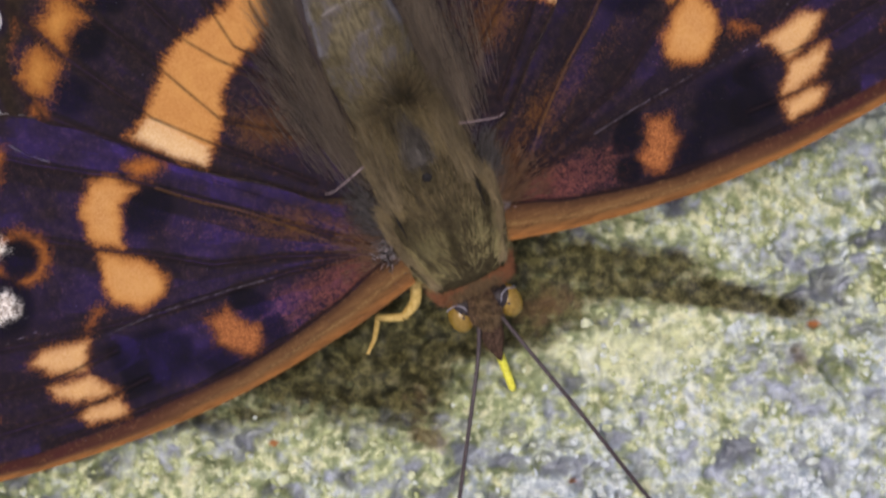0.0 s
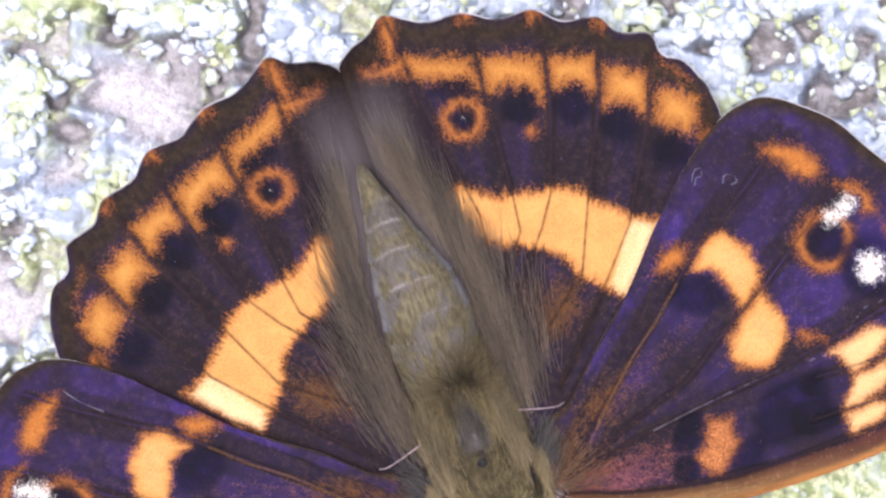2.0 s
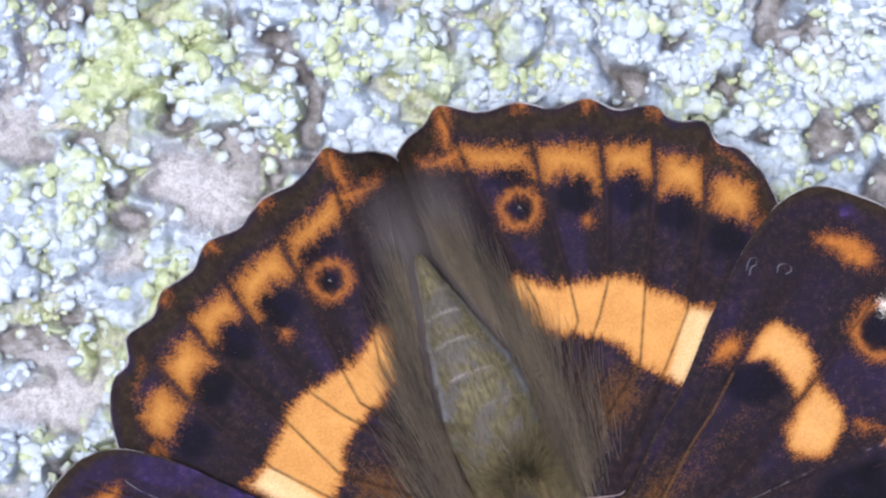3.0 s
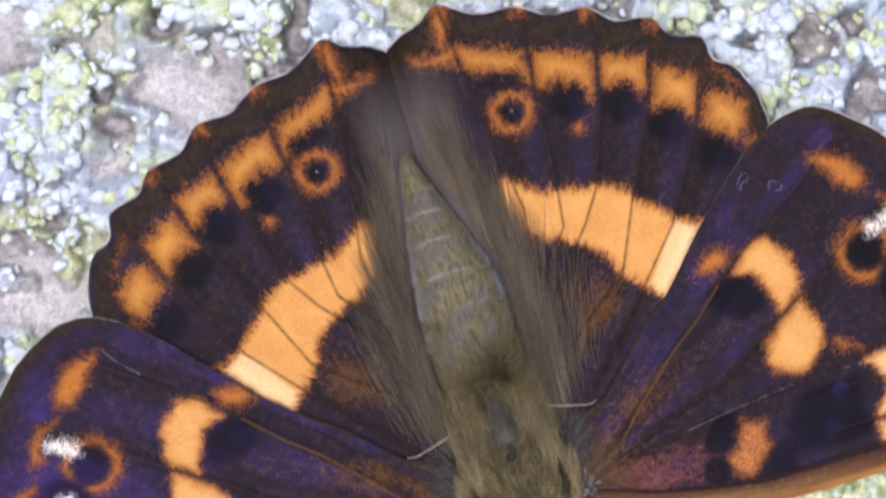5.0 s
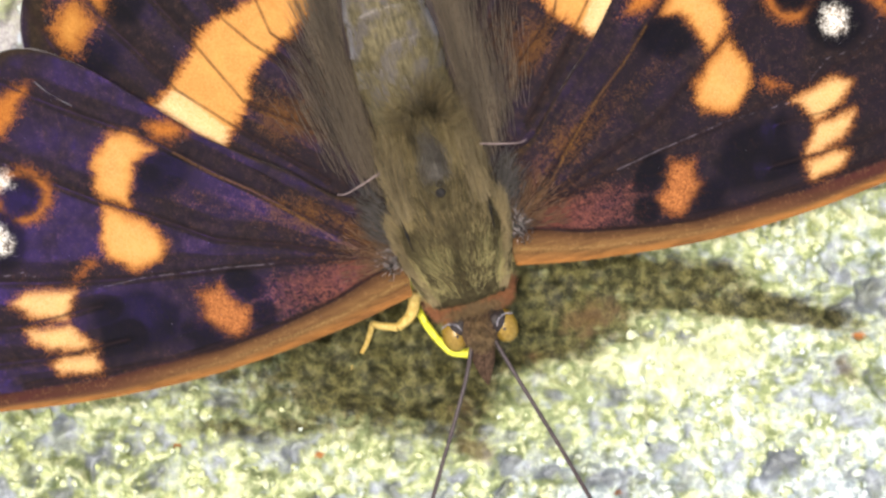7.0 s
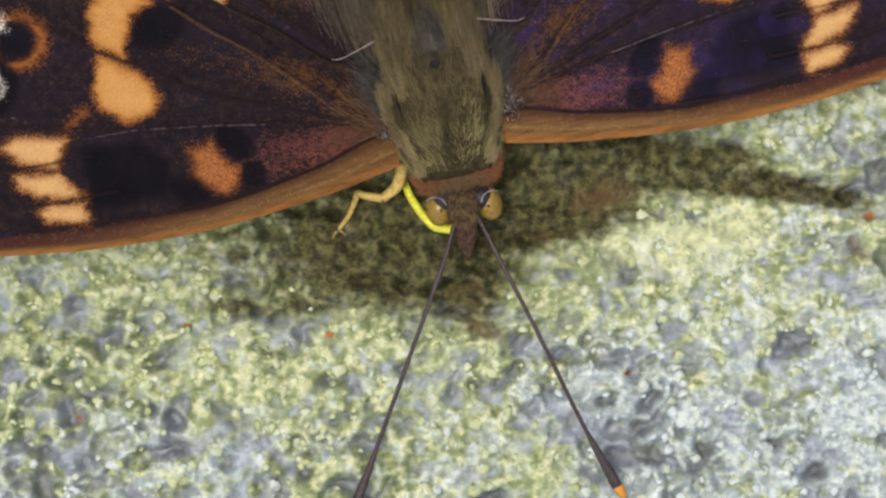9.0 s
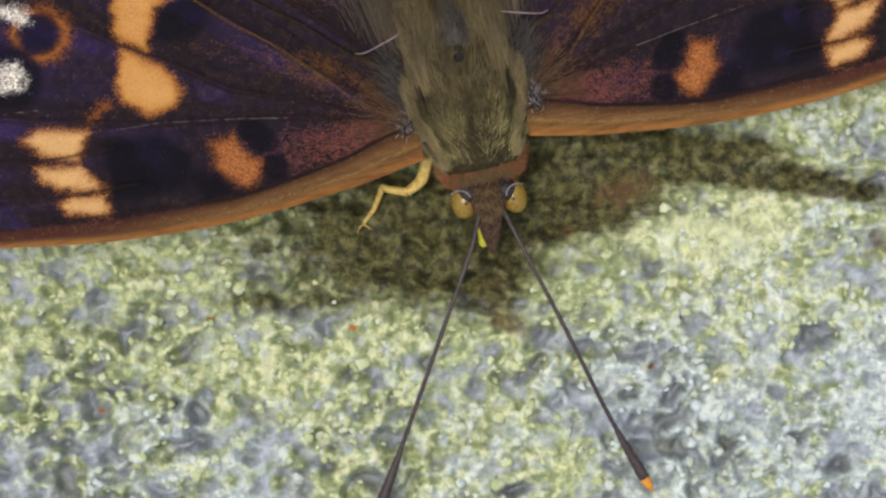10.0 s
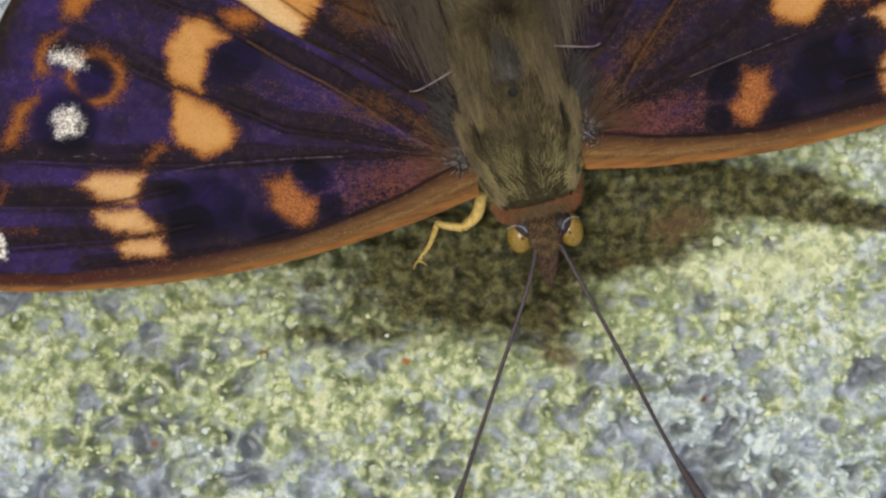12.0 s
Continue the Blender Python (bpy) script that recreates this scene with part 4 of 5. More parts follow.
def soft_body(name, table, material, parent, label="", n=80, sides=36, lumps=0.06, fields=None, segments=()):
    """A body section: table of s, r, z, half width, half height."""
    s = np.linspace(table[0][0], table[-1][0], n)
    t = np.array(table)
    path = curve_through(t, n * 2)
    r, z, w, h = [np.interp(s, path[:, 0], path[:, k]) for k in range(1, 5)]
    a = np.linspace(0, 2 * np.pi, sides, endpoint=False)
    x = r[:, None] + w[:, None] * np.cos(a)
    zz = z[:, None] + h[:, None] * np.sin(a)
    y = np.repeat(s[:, None], sides, 1)
    k = 1 + lumps * (rough_noise(y * 1.0 + 40, a[None] * 2.0 + 0 * y, 0.7, 7) - 0.5)
    x, zz = r[:, None] + (x - r[:, None]) * k, z[:, None] + (zz - z[:, None]) * k
    v = np.stack([x, y, zz], -1).reshape(-1, 3)
    f = [(i * sides + j, (i + 1) * sides + j, (i + 1) * sides + (j + 1) % sides, i * sides + (j + 1) % sides) for i in range(n - 1) for j in range(sides)]
    f += [tuple(range(sides)), tuple((n - 1) * sides + j for j in range(sides))[::-1]]
    if segments:
        saw = np.interp(s, np.sort(np.r_[segments, np.array(segments[1:]) - 0.12]), np.tile([1.0, 0.0], len(segments))[: 2 * len(segments) - 1])
        v[:, 0] = (r[:, None] + (x - r[:, None]) * (0.97 + 0.045 * saw[:, None])).ravel()
    more = fields(y, np.repeat(a[None], n, 0)) if fields else None
    return mesh_object(name, v, f, material, parent, label, more)


def skin_points(rng, n, table, arc=(10, 170)):
    """Random places and outward ways on the upper side of a body section."""
    t = np.array(table)
    s = rng.uniform(t[0, 0], t[-1, 0], n)
    r, z, w, h = along_body(table, s)
    a = np.radians(rng.uniform(*arc, n))
    p = np.stack([r + w * np.cos(a), s, z + h * np.sin(a)], 1)
    o = np.stack([np.cos(a) / w, 0 * a, np.sin(a) / h], 1)
    return p, o / np.linalg.norm(o, axis=1)[:, None], s, a


THORAX = [(-7.0, 0.0, 6.9, 1.8, 1.3), (-6.5, 0.0, 7.3, 2.3, 2.0), (-4.7, 0.0, 7.6, 2.8, 2.6), (-2.0, 0.0, 7.7, 3.2, 2.9), (0.8, 0.0, 7.5, 2.95, 2.75), (2.6, 0.0, 7.2, 2.3, 2.3), (3.6, 0.0, 7.0, 1.4, 1.5)]
BELLY = [(2.2, 0.1, 7.0, 1.9, 1.7), (3.6, 0.0, 7.1, 2.35, 2.2), (6.0, -0.2, 7.2, 2.55, 2.4), (8.0, -0.1, 7.2, 2.70, 2.4), (10.2, -0.1, 7.15, 2.52, 2.25), (12.4, -0.33, 7.05, 1.98, 1.85), (15.0, -0.55, 6.9, 1.15, 1.1), (17.0, -0.75, 6.8, 0.58, 0.6), (17.8, -0.78, 6.7, 0.36, 0.4), (18.1, -0.8, 6.7, 0.12, 0.15)]
COLLAR = [(-7.55, 0.0, 6.6, 1.5, 0.9), (-7.35, 0.0, 6.8, 2.1, 1.2), (-6.9, 0.0, 6.9, 2.4, 1.45), (-6.2, 0.0, 7.0, 2.55, 1.5), (-5.6, 0.0, 7.0, 2.3, 1.4)]
SEGMENTS = (4.9, 6.7, 8.6, 10.65, 12.7, 14.4, 15.8, 16.9)


def belly_fields(s, a):
    rings = np.max([np.exp(-(((s - c + 0.14 * np.cos(a * 2)) / 0.10) ** 2)) for c in SEGMENTS[2:]], axis=0) * np.clip((s - 7.5) / 2.5, 0.15, 1)
    flank = np.clip((np.abs(np.cos(a)) - 0.80) / 0.16, 0, 1) * np.clip((s - 5.0) / 3, 0, 1)
    return {"ring": rings.ravel() * 0.9, "flank": flank.ravel()}


def body(b):
    rng = np.random.default_rng(4)
    thorax = soft_body("thorax", THORAX, SKIN, b, "olive-brown furry thorax")
    p, o, s, a = skin_points(rng, 17000, THORAX, (15, 165))
    front = np.clip((-s - 3.8) / 2, 0, 1)[:, None]
    w = np.array([0.0, 1.0, 0.0]) * (0.9 - 0.2 * front) + o * (0.26 + 0.08 * front) + rng.normal(0, 0.15, p.shape)
    w[:, 0] += 0.45 * (rough_noise(p[:, 0] + 31, s + 31, 0.8, 15, 2) - 0.5)
    w[:, 2] += 0.5 * (rough_noise(p[:, 0] + 61, s + 11, 0.7, 25, 2) - 0.5)
    w[:, 0] += -0.16 * p[:, 0] * np.clip((s + 1) / 3, 0, 1) + 0.10 * p[:, 0] * front[:, 0]
    streaks = rough_noise(p[:, 0] * 2.2 + 20, s * 0.45 + 20, 0.6, 5) - 0.5
    around = np.exp(-((np.hypot(p[:, 0] / 1.0, (s - 0.4) / 1.7) - 0.9) / 0.45) ** 2)
    w[:, 0] += 0.35 * around * np.sign(p[:, 0]) * np.clip((0.6 - s) / 1.6, -1, 1)
    bands = np.max([np.exp(-(np.minimum(away(p[:, 0], s, (q * 2.2, -1.6), (q * 2.5, 2.7), 0, 0), 0) / 0.55) ** 2) for q in (-1, 1)], axis=0)
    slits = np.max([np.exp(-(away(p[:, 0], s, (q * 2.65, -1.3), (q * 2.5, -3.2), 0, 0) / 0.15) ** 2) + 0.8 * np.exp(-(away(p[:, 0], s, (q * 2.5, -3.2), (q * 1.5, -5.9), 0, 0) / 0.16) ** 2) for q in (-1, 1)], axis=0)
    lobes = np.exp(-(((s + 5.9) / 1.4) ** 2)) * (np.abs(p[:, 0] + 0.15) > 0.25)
    # along the slits the groove's shade is put into the hair tone
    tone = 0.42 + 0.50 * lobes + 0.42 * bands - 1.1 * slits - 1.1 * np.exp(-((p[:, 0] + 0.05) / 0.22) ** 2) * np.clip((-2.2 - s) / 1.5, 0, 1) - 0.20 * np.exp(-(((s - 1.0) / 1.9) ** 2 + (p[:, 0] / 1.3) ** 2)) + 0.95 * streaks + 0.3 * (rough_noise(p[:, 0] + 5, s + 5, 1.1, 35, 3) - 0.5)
    w += rng.normal(0, 0.16, w.shape) * np.clip((-3.0 - s) / 2, 0, 1)[:, None]
    length = rng.uniform(0.4, 0.95, len(p)) * (1 + 0.35 * np.clip((-3.0 - s) / 2, 0, 1)) * (1 + 0.7 * np.clip(s, 0, 2))
    bare = slits > 0.32 + 0.25 * rng.random(len(p))
    bare |= np.hypot((p[:, 0] - 0.04) / 0.40, (s + 0.85) / 0.80) < 1
    ahead = s + rng.normal(0, 0.5, len(p)) < -3.6
    plate = np.hypot((p[:, 0] - 0.10) / 0.95, (s - 0.9) / 1.45) < 1 + 0.15 * rng.normal(size=len(p))
    # hair round the pit toned darker, as its shade
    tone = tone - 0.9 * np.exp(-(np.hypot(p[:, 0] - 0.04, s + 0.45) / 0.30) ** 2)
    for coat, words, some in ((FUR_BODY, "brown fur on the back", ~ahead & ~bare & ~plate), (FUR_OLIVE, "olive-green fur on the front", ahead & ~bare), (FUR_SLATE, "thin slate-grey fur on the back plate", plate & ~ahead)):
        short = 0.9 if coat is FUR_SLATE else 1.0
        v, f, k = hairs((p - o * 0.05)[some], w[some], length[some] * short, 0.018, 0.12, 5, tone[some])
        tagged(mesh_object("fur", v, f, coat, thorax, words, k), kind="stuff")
    # paler brushes along both sides, over the wing roots
    for side in (-1, 1):
        # the shoulder flap: a long raised lobe, widest behind
        path = curve_through([(side * 1.85, -6.75), (side * 2.4, -5.4), (side * 2.95, -3.6), (side * 3.2, -2.2), (side * 3.1, -1.2)], 24)
        _, mz, hw, hh = along_body(THORAX, path[:, 1])
        line = np.c_[path, mz + hh * np.sqrt(np.clip(1 - (path[:, 0] / (hw + 0.2)) ** 2, 0.12, 1)) - 0.1]
        v, f = tube(line, np.interp(np.linspace(0, 1, 24), [0, 0.15, 0.6, 0.9, 1], [0.15, 0.36, 0.44, 0.32, 0.1]), 12, 0.7)
        flap = mesh_object("shoulder_flap", v, f, SKIN, thorax, "long tan shoulder flap")
        n = 1700
        at = rng.random(n)
        p = np.stack([np.interp(at, np.linspace(0, 1, 24), line[:, c]) for c in range(3)], 1)
        p[:, 0] += rng.uniform(-0.38, 0.38, n)
        p[:, 2] += 0.28 - 1.4 * (p[:, 0] - np.interp(at, np.linspace(0, 1, 24), line[:, 0])) ** 2
        w = np.array([side * 0.22, 1.0, 0.16]) + rng.normal(0, 0.16, p.shape)
        v, f, k = hairs(p, w, rng.uniform(0.4, 1.0, n), 0.018, 0.12, 18, 0.62 + 1.3 * (rough_noise(p[:, 0] * 2 + 50, p[:, 1] * 0.6 + 50, 0.5, 13) - 0.5))
        tagged(mesh_object("flap_fur", v, f, FUR_PALE, flap, "pale tan fur", k), kind="stuff")
        n = 1000
        y = rng.uniform(-1.6, 3.0, n)
        x = side * (2.42 + rng.normal(0, 0.30, n) - 0.03 * np.clip(y + 0.5, 0, 4) ** 1.3)
        _, mz, hw, hh = along_body(THORAX, y)
        p = np.stack([x, y, mz + hh * np.sqrt(np.clip(1 - (x / (hw + 0.25)) ** 2, 0.05, 1)) + 0.12], 1)
        w = np.array([-0.06 * side, 1.0, 0.06]) + rng.normal(0, 0.12, p.shape)
        v, f, k = hairs(p, w, rng.uniform(1.0, 2.4, n), 0.02, 0.10, 8, 0.45 + 0.9 * (rough_noise(x * 2 + 50, y * 0.4 + 50, 0.5, 3) - 0.5))
        tagged(mesh_object("shoulder_fur", v, f, FUR_PALE, thorax, "pale tan fur along the shoulder", k), kind="stuff")
        # the pale thin tendon that runs from the thorax to the hindwing's root
        line = curve_through([(side * 3.0, 1.75, 9.1), (side * 4.0, 1.45, 9.0), (side * 5.2, 1.15, 8.8), (side * 5.7, 1.25, 8.6)], 14)
        v, f = tube(line, np.linspace(0.055, 0.035, 14), 8)
        mesh_object("tendon", v, f, TENDON, thorax, "thin pale ridge at the wing root")
        # the slit beside the shoulder fur: its shade added as a dark strip
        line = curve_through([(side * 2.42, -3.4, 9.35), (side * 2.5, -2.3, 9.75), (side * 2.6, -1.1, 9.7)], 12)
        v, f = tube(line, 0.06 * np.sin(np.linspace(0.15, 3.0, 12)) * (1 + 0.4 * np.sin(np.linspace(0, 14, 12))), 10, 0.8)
        mesh_object("shoulder_slit", v, f, RECESS_SHADE, thorax, "dark slit beside the shoulder")
        # grey hair over the dark hollow between the wing roots
        n = 420
        p = np.stack([side * (3.75 + rng.normal(0, 0.38, n)), -0.9 + rng.normal(0, 0.85, n), np.full(n, 8.75)], 1)
        v, f, k = hairs(p, rng.normal(0, 0.22, p.shape) + (side * 0.75, 0.75, 0.12), rng.uniform(0.5, 1.4, n), 0.018, 0.15, 33)
        tagged(mesh_object("root_fur", v, f, FUR_GREY, thorax, "grey hair between the wing roots", k), kind="stuff")
        # scaly joint at the root of the forewing: pale and dark bristles
        n = 260
        p = np.stack([side * (3.75 + rng.normal(0, 0.36, n)), -3.4 + rng.normal(0, 0.40, n), np.full(n, 8.5)], 1)
        v, f, k = hairs(p, rng.normal(0, 0.7, p.shape) + (side * 0.4, 0, 0.5), rng.uniform(0.2, 0.55, n), 0.030, 0.3, 31, 0.95 * (rng.random(n) < 0.36))
        tagged(mesh_object("wing_joint", v, f, FUR_JOINT, thorax, "grey scaly wing joint", k), kind="stuff")
    for side in (-1, 1):
        n = 200
        p = np.stack([side * (2.5 + rng.normal(0, 0.12, n)), rng.uniform(-6.6, -4.0, n), rng.uniform(7.2, 8.2, n)], 1)
        v, f, k = hairs(p, rng.normal(0, 0.25, p.shape) + (side * 0.35, 0.2, 0.4), rng.uniform(0.2, 0.45, n), 0.02, 0.1, 41)
        tagged(mesh_object("neck_fur", v, f, FUR_COLLAR, thorax, "rust-red fur beside the neck", k), kind="stuff")
    v, f = ball(np.array((0.08, 0.75, 9.86)), np.array((0.66, 1.05, 0.50)), 18, 26)
    mesh_object("scutellum", v, f, SKIN_DARK, thorax, "bare dark oval plate on the back")
    # the pit's shade, added as a dark bump
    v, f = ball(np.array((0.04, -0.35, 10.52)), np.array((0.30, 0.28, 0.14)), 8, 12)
    mesh_object("scutellum_pit", v, f, RECESS_SHADE, thorax, "small dark pit before the plate")
    collar = soft_body("collar", COLLAR, SKIN_RED, b, "rust-red furry collar", 24)
    p, o, s, a = skin_points(rng, 4200, COLLAR, (5, 175))
    w = o * 0.5 + np.array([0, -0.5, 0]) + rng.normal(0, 0.3, p.shape)
    long = rng.uniform(0.2, 0.5, len(p))
    side = np.abs(p[:, 0]) + 1.1 * (s > -6.95) + rng.normal(0, 0.25, len(p)) > 1.6
    for coat, words, some in ((FUR_COLLAR, "short rust-red fur at the collar's ends", side), (FUR_HEAD, "short brown fur in the collar's middle", ~side)):
        v, f, k = hairs(p[some], w[some], long[some], 0.02, 0.1, 9, 0.55)
        tagged(mesh_object("collar_fur", v, f, coat, collar, words, k), kind="stuff")
    belly = soft_body("abdomen", BELLY, ABDOMEN, b, "grey-olive ringed abdomen with paler flanks", 200, 40, 0.05, belly_fields, SEGMENTS)
    p, o, s, a = skin_points(rng, 2600, BELLY, (10, 170))
    w = np.array([0.0, 1.0, 0.0]) + o * 0.12 + rng.normal(0, 0.10, p.shape)
    q, u, at, _ = skin_points(rng, 2600, [row for row in BELLY if row[0] < 9], (10, 170))
    p, o, s, w = np.vstack([p, q]), np.vstack([o, u]), np.r_[s, at], np.vstack([w, np.array([0.0, 1.0, 0.0]) + u * 0.2 + rng.normal(0, 0.16, q.shape)])
    size = np.interp(s, [2, 4, 6.5, 9, 18], [1.4, 1.3, 0.8, 0.4, 0.22])
    v, f, k = hairs(p - o * 0.03, w, size * rng.uniform(0.6, 1.2, len(p)), 0.016, 0.1, 10)
    tagged(mesh_object("fur", v, f, FUR_LOIN, belly, "short olive fur", k), kind="stuff")
    n = 2400
    p = np.stack([rng.normal(0.35, 0.75, n), rng.normal(4.3, 0.75, n), rng.uniform(9.0, 9.5, n)], 1)
    v, f, k = hairs(p, rng.normal(0, 0.25, p.shape) + np.stack([0.9 * (p[:, 0] - 0.35), 0.9 * (p[:, 1] - 3.9), np.full(n, 0.3)], 1), rng.uniform(0.5, 1.3, n), 0.018, 0.2, 12, 0.10 + 0.55 * np.clip(np.hypot(p[:, 0] - 0.35, p[:, 1] - 4.1) - 0.45, 0, 1))
    tagged(mesh_object("waist_tuft", v, f, FUR_TUFT, belly, "dark brown tuft at the waist", k), kind="stuff")


def head(b):
    rng = np.random.default_rng(6)
    v, f = ball(np.array((-0.1, -8.4, 6.3)), np.array((1.25, 1.35, 1.3)), 20, 28)
    h = mesh_object("head", v, f, PALP, b, "small brown furry head")
    n = 2400
    d = rng.normal(size=(n, 3))
    d[:, 2] = np.abs(d[:, 2])
    d /= np.linalg.norm(d, axis=1)[:, None]
    p = np.array((-0.1, -8.4, 6.3)) + d * (0.95, 1.35, 1.3)
    v, f, k = hairs(p, d * 0.6 + (0, -0.6, 0) + rng.normal(0, 0.25, p.shape), rng.uniform(0.2, 0.5, n), 0.02, 0.1, 14, 0.4 + 1.2 * (rough_noise(p[:, 0] * 2 + 9, p[:, 1] * 2 + 30, 0.5, 4) - 0.5))
    tagged(mesh_object("head_fur", v, f, FUR_HEAD, h, "short dark brown fur", k), kind="stuff")
    for side, c, turn in ((-1, (-1.45, -8.40, 6.2), -12), (1, (1.40, -8.72, 6.2), 10)):
        tilt = pose(0, 0, 0, 0, 0, turn)
        v, f = ball(np.array(c), np.array((0.80, 1.08, 0.95)), 20, 28, tilt)
        mesh_object("eye", v, f, EYE_YELLOW, h, "glossy amber-yellow compound eye")
        v, f = ball(np.array(c) + (-side * 0.36, 0.36, 0.20), np.array((0.78, 0.84, 0.92)), 14, 20, tilt)
        mesh_object("eye_band", v, f, EYE_DARK, h, "dark band behind the eye")
        v, f = ball(np.array(c) + (-side * 0.05, -0.22, 0.92), np.array((0.09, 0.10, 0.06)), 8, 10)
        mesh_object("eye_spot", v, f, EYE_DARK, h, "small dark spot in the eye")
        arc = [(c[0] + side * 0.66, c[1] + 0.52, 6.75), (c[0] + side * 0.25, c[1] + 0.62, 7.1), (c[0] - side * 0.2, c[1] + 0.45, 7.3), (c[0] - side * 0.42, c[1] + 0.05, 7.3)]
        v, f = tube(curve_through(arc, 14), np.linspace(0.05, 0.03, 14), 8)
        mesh_object("eye_rim", v, f, PALE_RIM, h, "pale scaly rim of the eye")
    for off in (-0.20, 0.20):
        line = curve_through([(-0.15 + off * 1.3, -8.9, 6.0), (-0.22 + off * 1.4, -9.9, 6.2), (-0.36 + off * 0.8, -10.9, 5.9), (-0.45 + off * 0.1, -11.85, 5.5)], 18)
        v, f = tube(line, np.array([0.36, 0.40, 0.43, 0.45, 0.46, 0.46, 0.45, 0.44, 0.42, 0.40, 0.37, 0.33, 0.29, 0.25, 0.20, 0.15, 0.09, 0.03]), 12, 0.85)
        mesh_object("palp", v, f, PALP, h, "pointed brown palp")
    for pts in (((-0.75, -9.4, 6.6), (-1.9, -11.6, 6.9), (-4.6, -15.9, 6.4), (-7.8, -21.0, 5.0), (-9.9, -24.3, 4.0), (-10.6, -25.4, 3.7)), ((0.62, -9.4, 6.6), (1.25, -11.8, 6.9), (2.6, -16.8, 6.4), (4.0, -22.4, 5.0), (5.15, -26.2, 4.0), (5.6, -27.5, 3.7))):
        line = curve_through(pts, 120)
        s = np.linspace(0, 1, 120)
        beads = 1 + 0.05 * np.sin(s * 260)
        r = np.interp(s, [0, 0.03, 0.75, 0.82, 0.93, 1.0], [0.16, 0.125, 0.13, 0.23, 0.34, 0.29]) * beads
        v, f = tube(line[:114], r[:114], 12)
        shaft = mesh_object("antenna", v, f, ANTENNA, b, "thin dark jointed antenna with a thicker club")
        end = np.array([0.305, 0.31, 0.30, 0.27, 0.22, 0.14, 0.04])
        v, f = tube(line[113:], end, 12)
        mesh_object("club_tip", v, f, CLUB_TIP, shaft, "orange tip of the club")


def legs(b):
    def leg(points, label):
        p = np.array(points, float) * (1, 1, 0.6)
        parts = (("femur", p[:3], (0.38, 0.36, 0.27)), ("tibia", p[2:5], (0.26, 0.24, 0.19)), ("tarsus", p[4:], (0.19, 0.16, 0.09)))
        whole = None
        for name, q, r in parts:
            line = curve_through(q, 14)
            v, f = tube(line, np.interp(np.linspace(0, 1, 14), [0, 0.5, 1], r), 10)
            ob = mesh_object("leg" if whole is None else name, v, f, LEG, b if whole is None else whole, label if whole is None else "")
            whole = whole or ob
        for k in (-1, 1):
            e = p[-1]
            v, f = tube(curve_through([e, e + (0.25 * k, -0.18, 0.15), e + (0.42 * k, -0.45, -0.05)], 8), np.linspace(0.07, 0.02, 8), 6)
            mesh_object("claw", v, f, LEG, whole)

    leg([(-3.0, -5.4, 4.6), (-3.6, -6.6, 3.9), (-4.6, -7.15, 3.5), (-5.6, -6.75, 3.1), (-5.95, -6.5, 2.7), (-6.7, -7.6, 1.1), (-7.6, -8.4, 0.15)], "translucent yellow foreleg standing on the stone")
    leg([(-1.6, -2.4, 4.8), (-2.6, -2.0, 4.0), (-3.9, -1.6, 3.6), (-4.8, -1.4, 2.4), (-5.2, -1.3, 1.6), (-5.6, -1.3, 0.8), (-6.0, -1.4, 0.0)], "yellow hind leg under the body")
    leg([(1.6, -2.4, 4.8), (2.6, -2.2, 4.0), (3.9, -1.8, 3.6), (4.8, -1.6, 2.4), (5.2, -1.5, 1.6), (5.6, -1.5, 0.8), (6.0, -1.6, 0.0)], "yellow hind leg under the body")
    leg([(2.2, -5.0, 4.6), (3.0, -5.0, 3.9), (4.2, -5.0, 3.5), (5.2, -4.9, 2.9), (5.8, -4.9, 2.2), (6.4, -5.0, 1.2), (7.0, -5.2, 0.1)], "yellow middle leg standing on the stone")


def wing_hair(owner, side, base, seed):
    """Long soft hair over the inner part of a hindwing."""
    rng = np.random.default_rng(seed)
    n = 13000
    x = 0.9 + 7.4 * rng.random(n) ** 1.5
    clear = (2.6, 2.8, 2.6, 2.0, 1.0, 0.5) if side > 0 else (2.8, 2.95, 2.8, 2.4, 1.75, 1.5)
    y = -1.2 + 17.4 * rng.random(n) ** 1.25 - 0.35 * (x - 2) + rng.normal(0, 0.9, n)
    keep = (x - 0.9) < 6.6 * np.interp(y, [-2, 0, 2, 4, 8, 12, 16, 19], [0.18, 0.36, 0.62, 0.88, 0.9, 0.5, 0.30, 0.2]) * rng.uniform(0.75, 1.15, n)
    keep &= x > np.interp(y, [4, 8, 10, 12.4, 15, 17], clear) + rng.uniform(0, 0.3, n)
    keep &= rng.random(n) < np.clip(1.25 - (x - 0.9) / 4.6, 0.12, 1)
    x, y = x[keep], y[keep]
    p = np.stack([side * (x - base[0]), y - base[1], np.full(len(x), 0.05) - 0.02 * (x - 2) - drop(x, y)], 1)
    w = np.stack([side * (0.075 * (x - 3.0)), np.ones(len(x)), np.full(len(x), 0.09)], 1) + rng.normal(0, 0.08, (len(x), 3))
    tone = 0.42 + 0.16 * np.clip((3.2 - x) / 2, 0, 1) + 1.0 * (rough_noise(x * 1.6 + 30, y * 0.15 + 9, 0.8, 5 + seed) - 0.5)
    v, f, k = hairs(p, w, rng.uniform(1.8, 5.0, len(x)) * np.clip(1.3 - x / 10, 0.35, 1), 0.015, 0.06, seed, tone, 0.10)
    return tagged(mesh_object("wing_hair", v, f, FUR_WING, owner, "long grey-brown hair on the wing", k), kind="stuff")


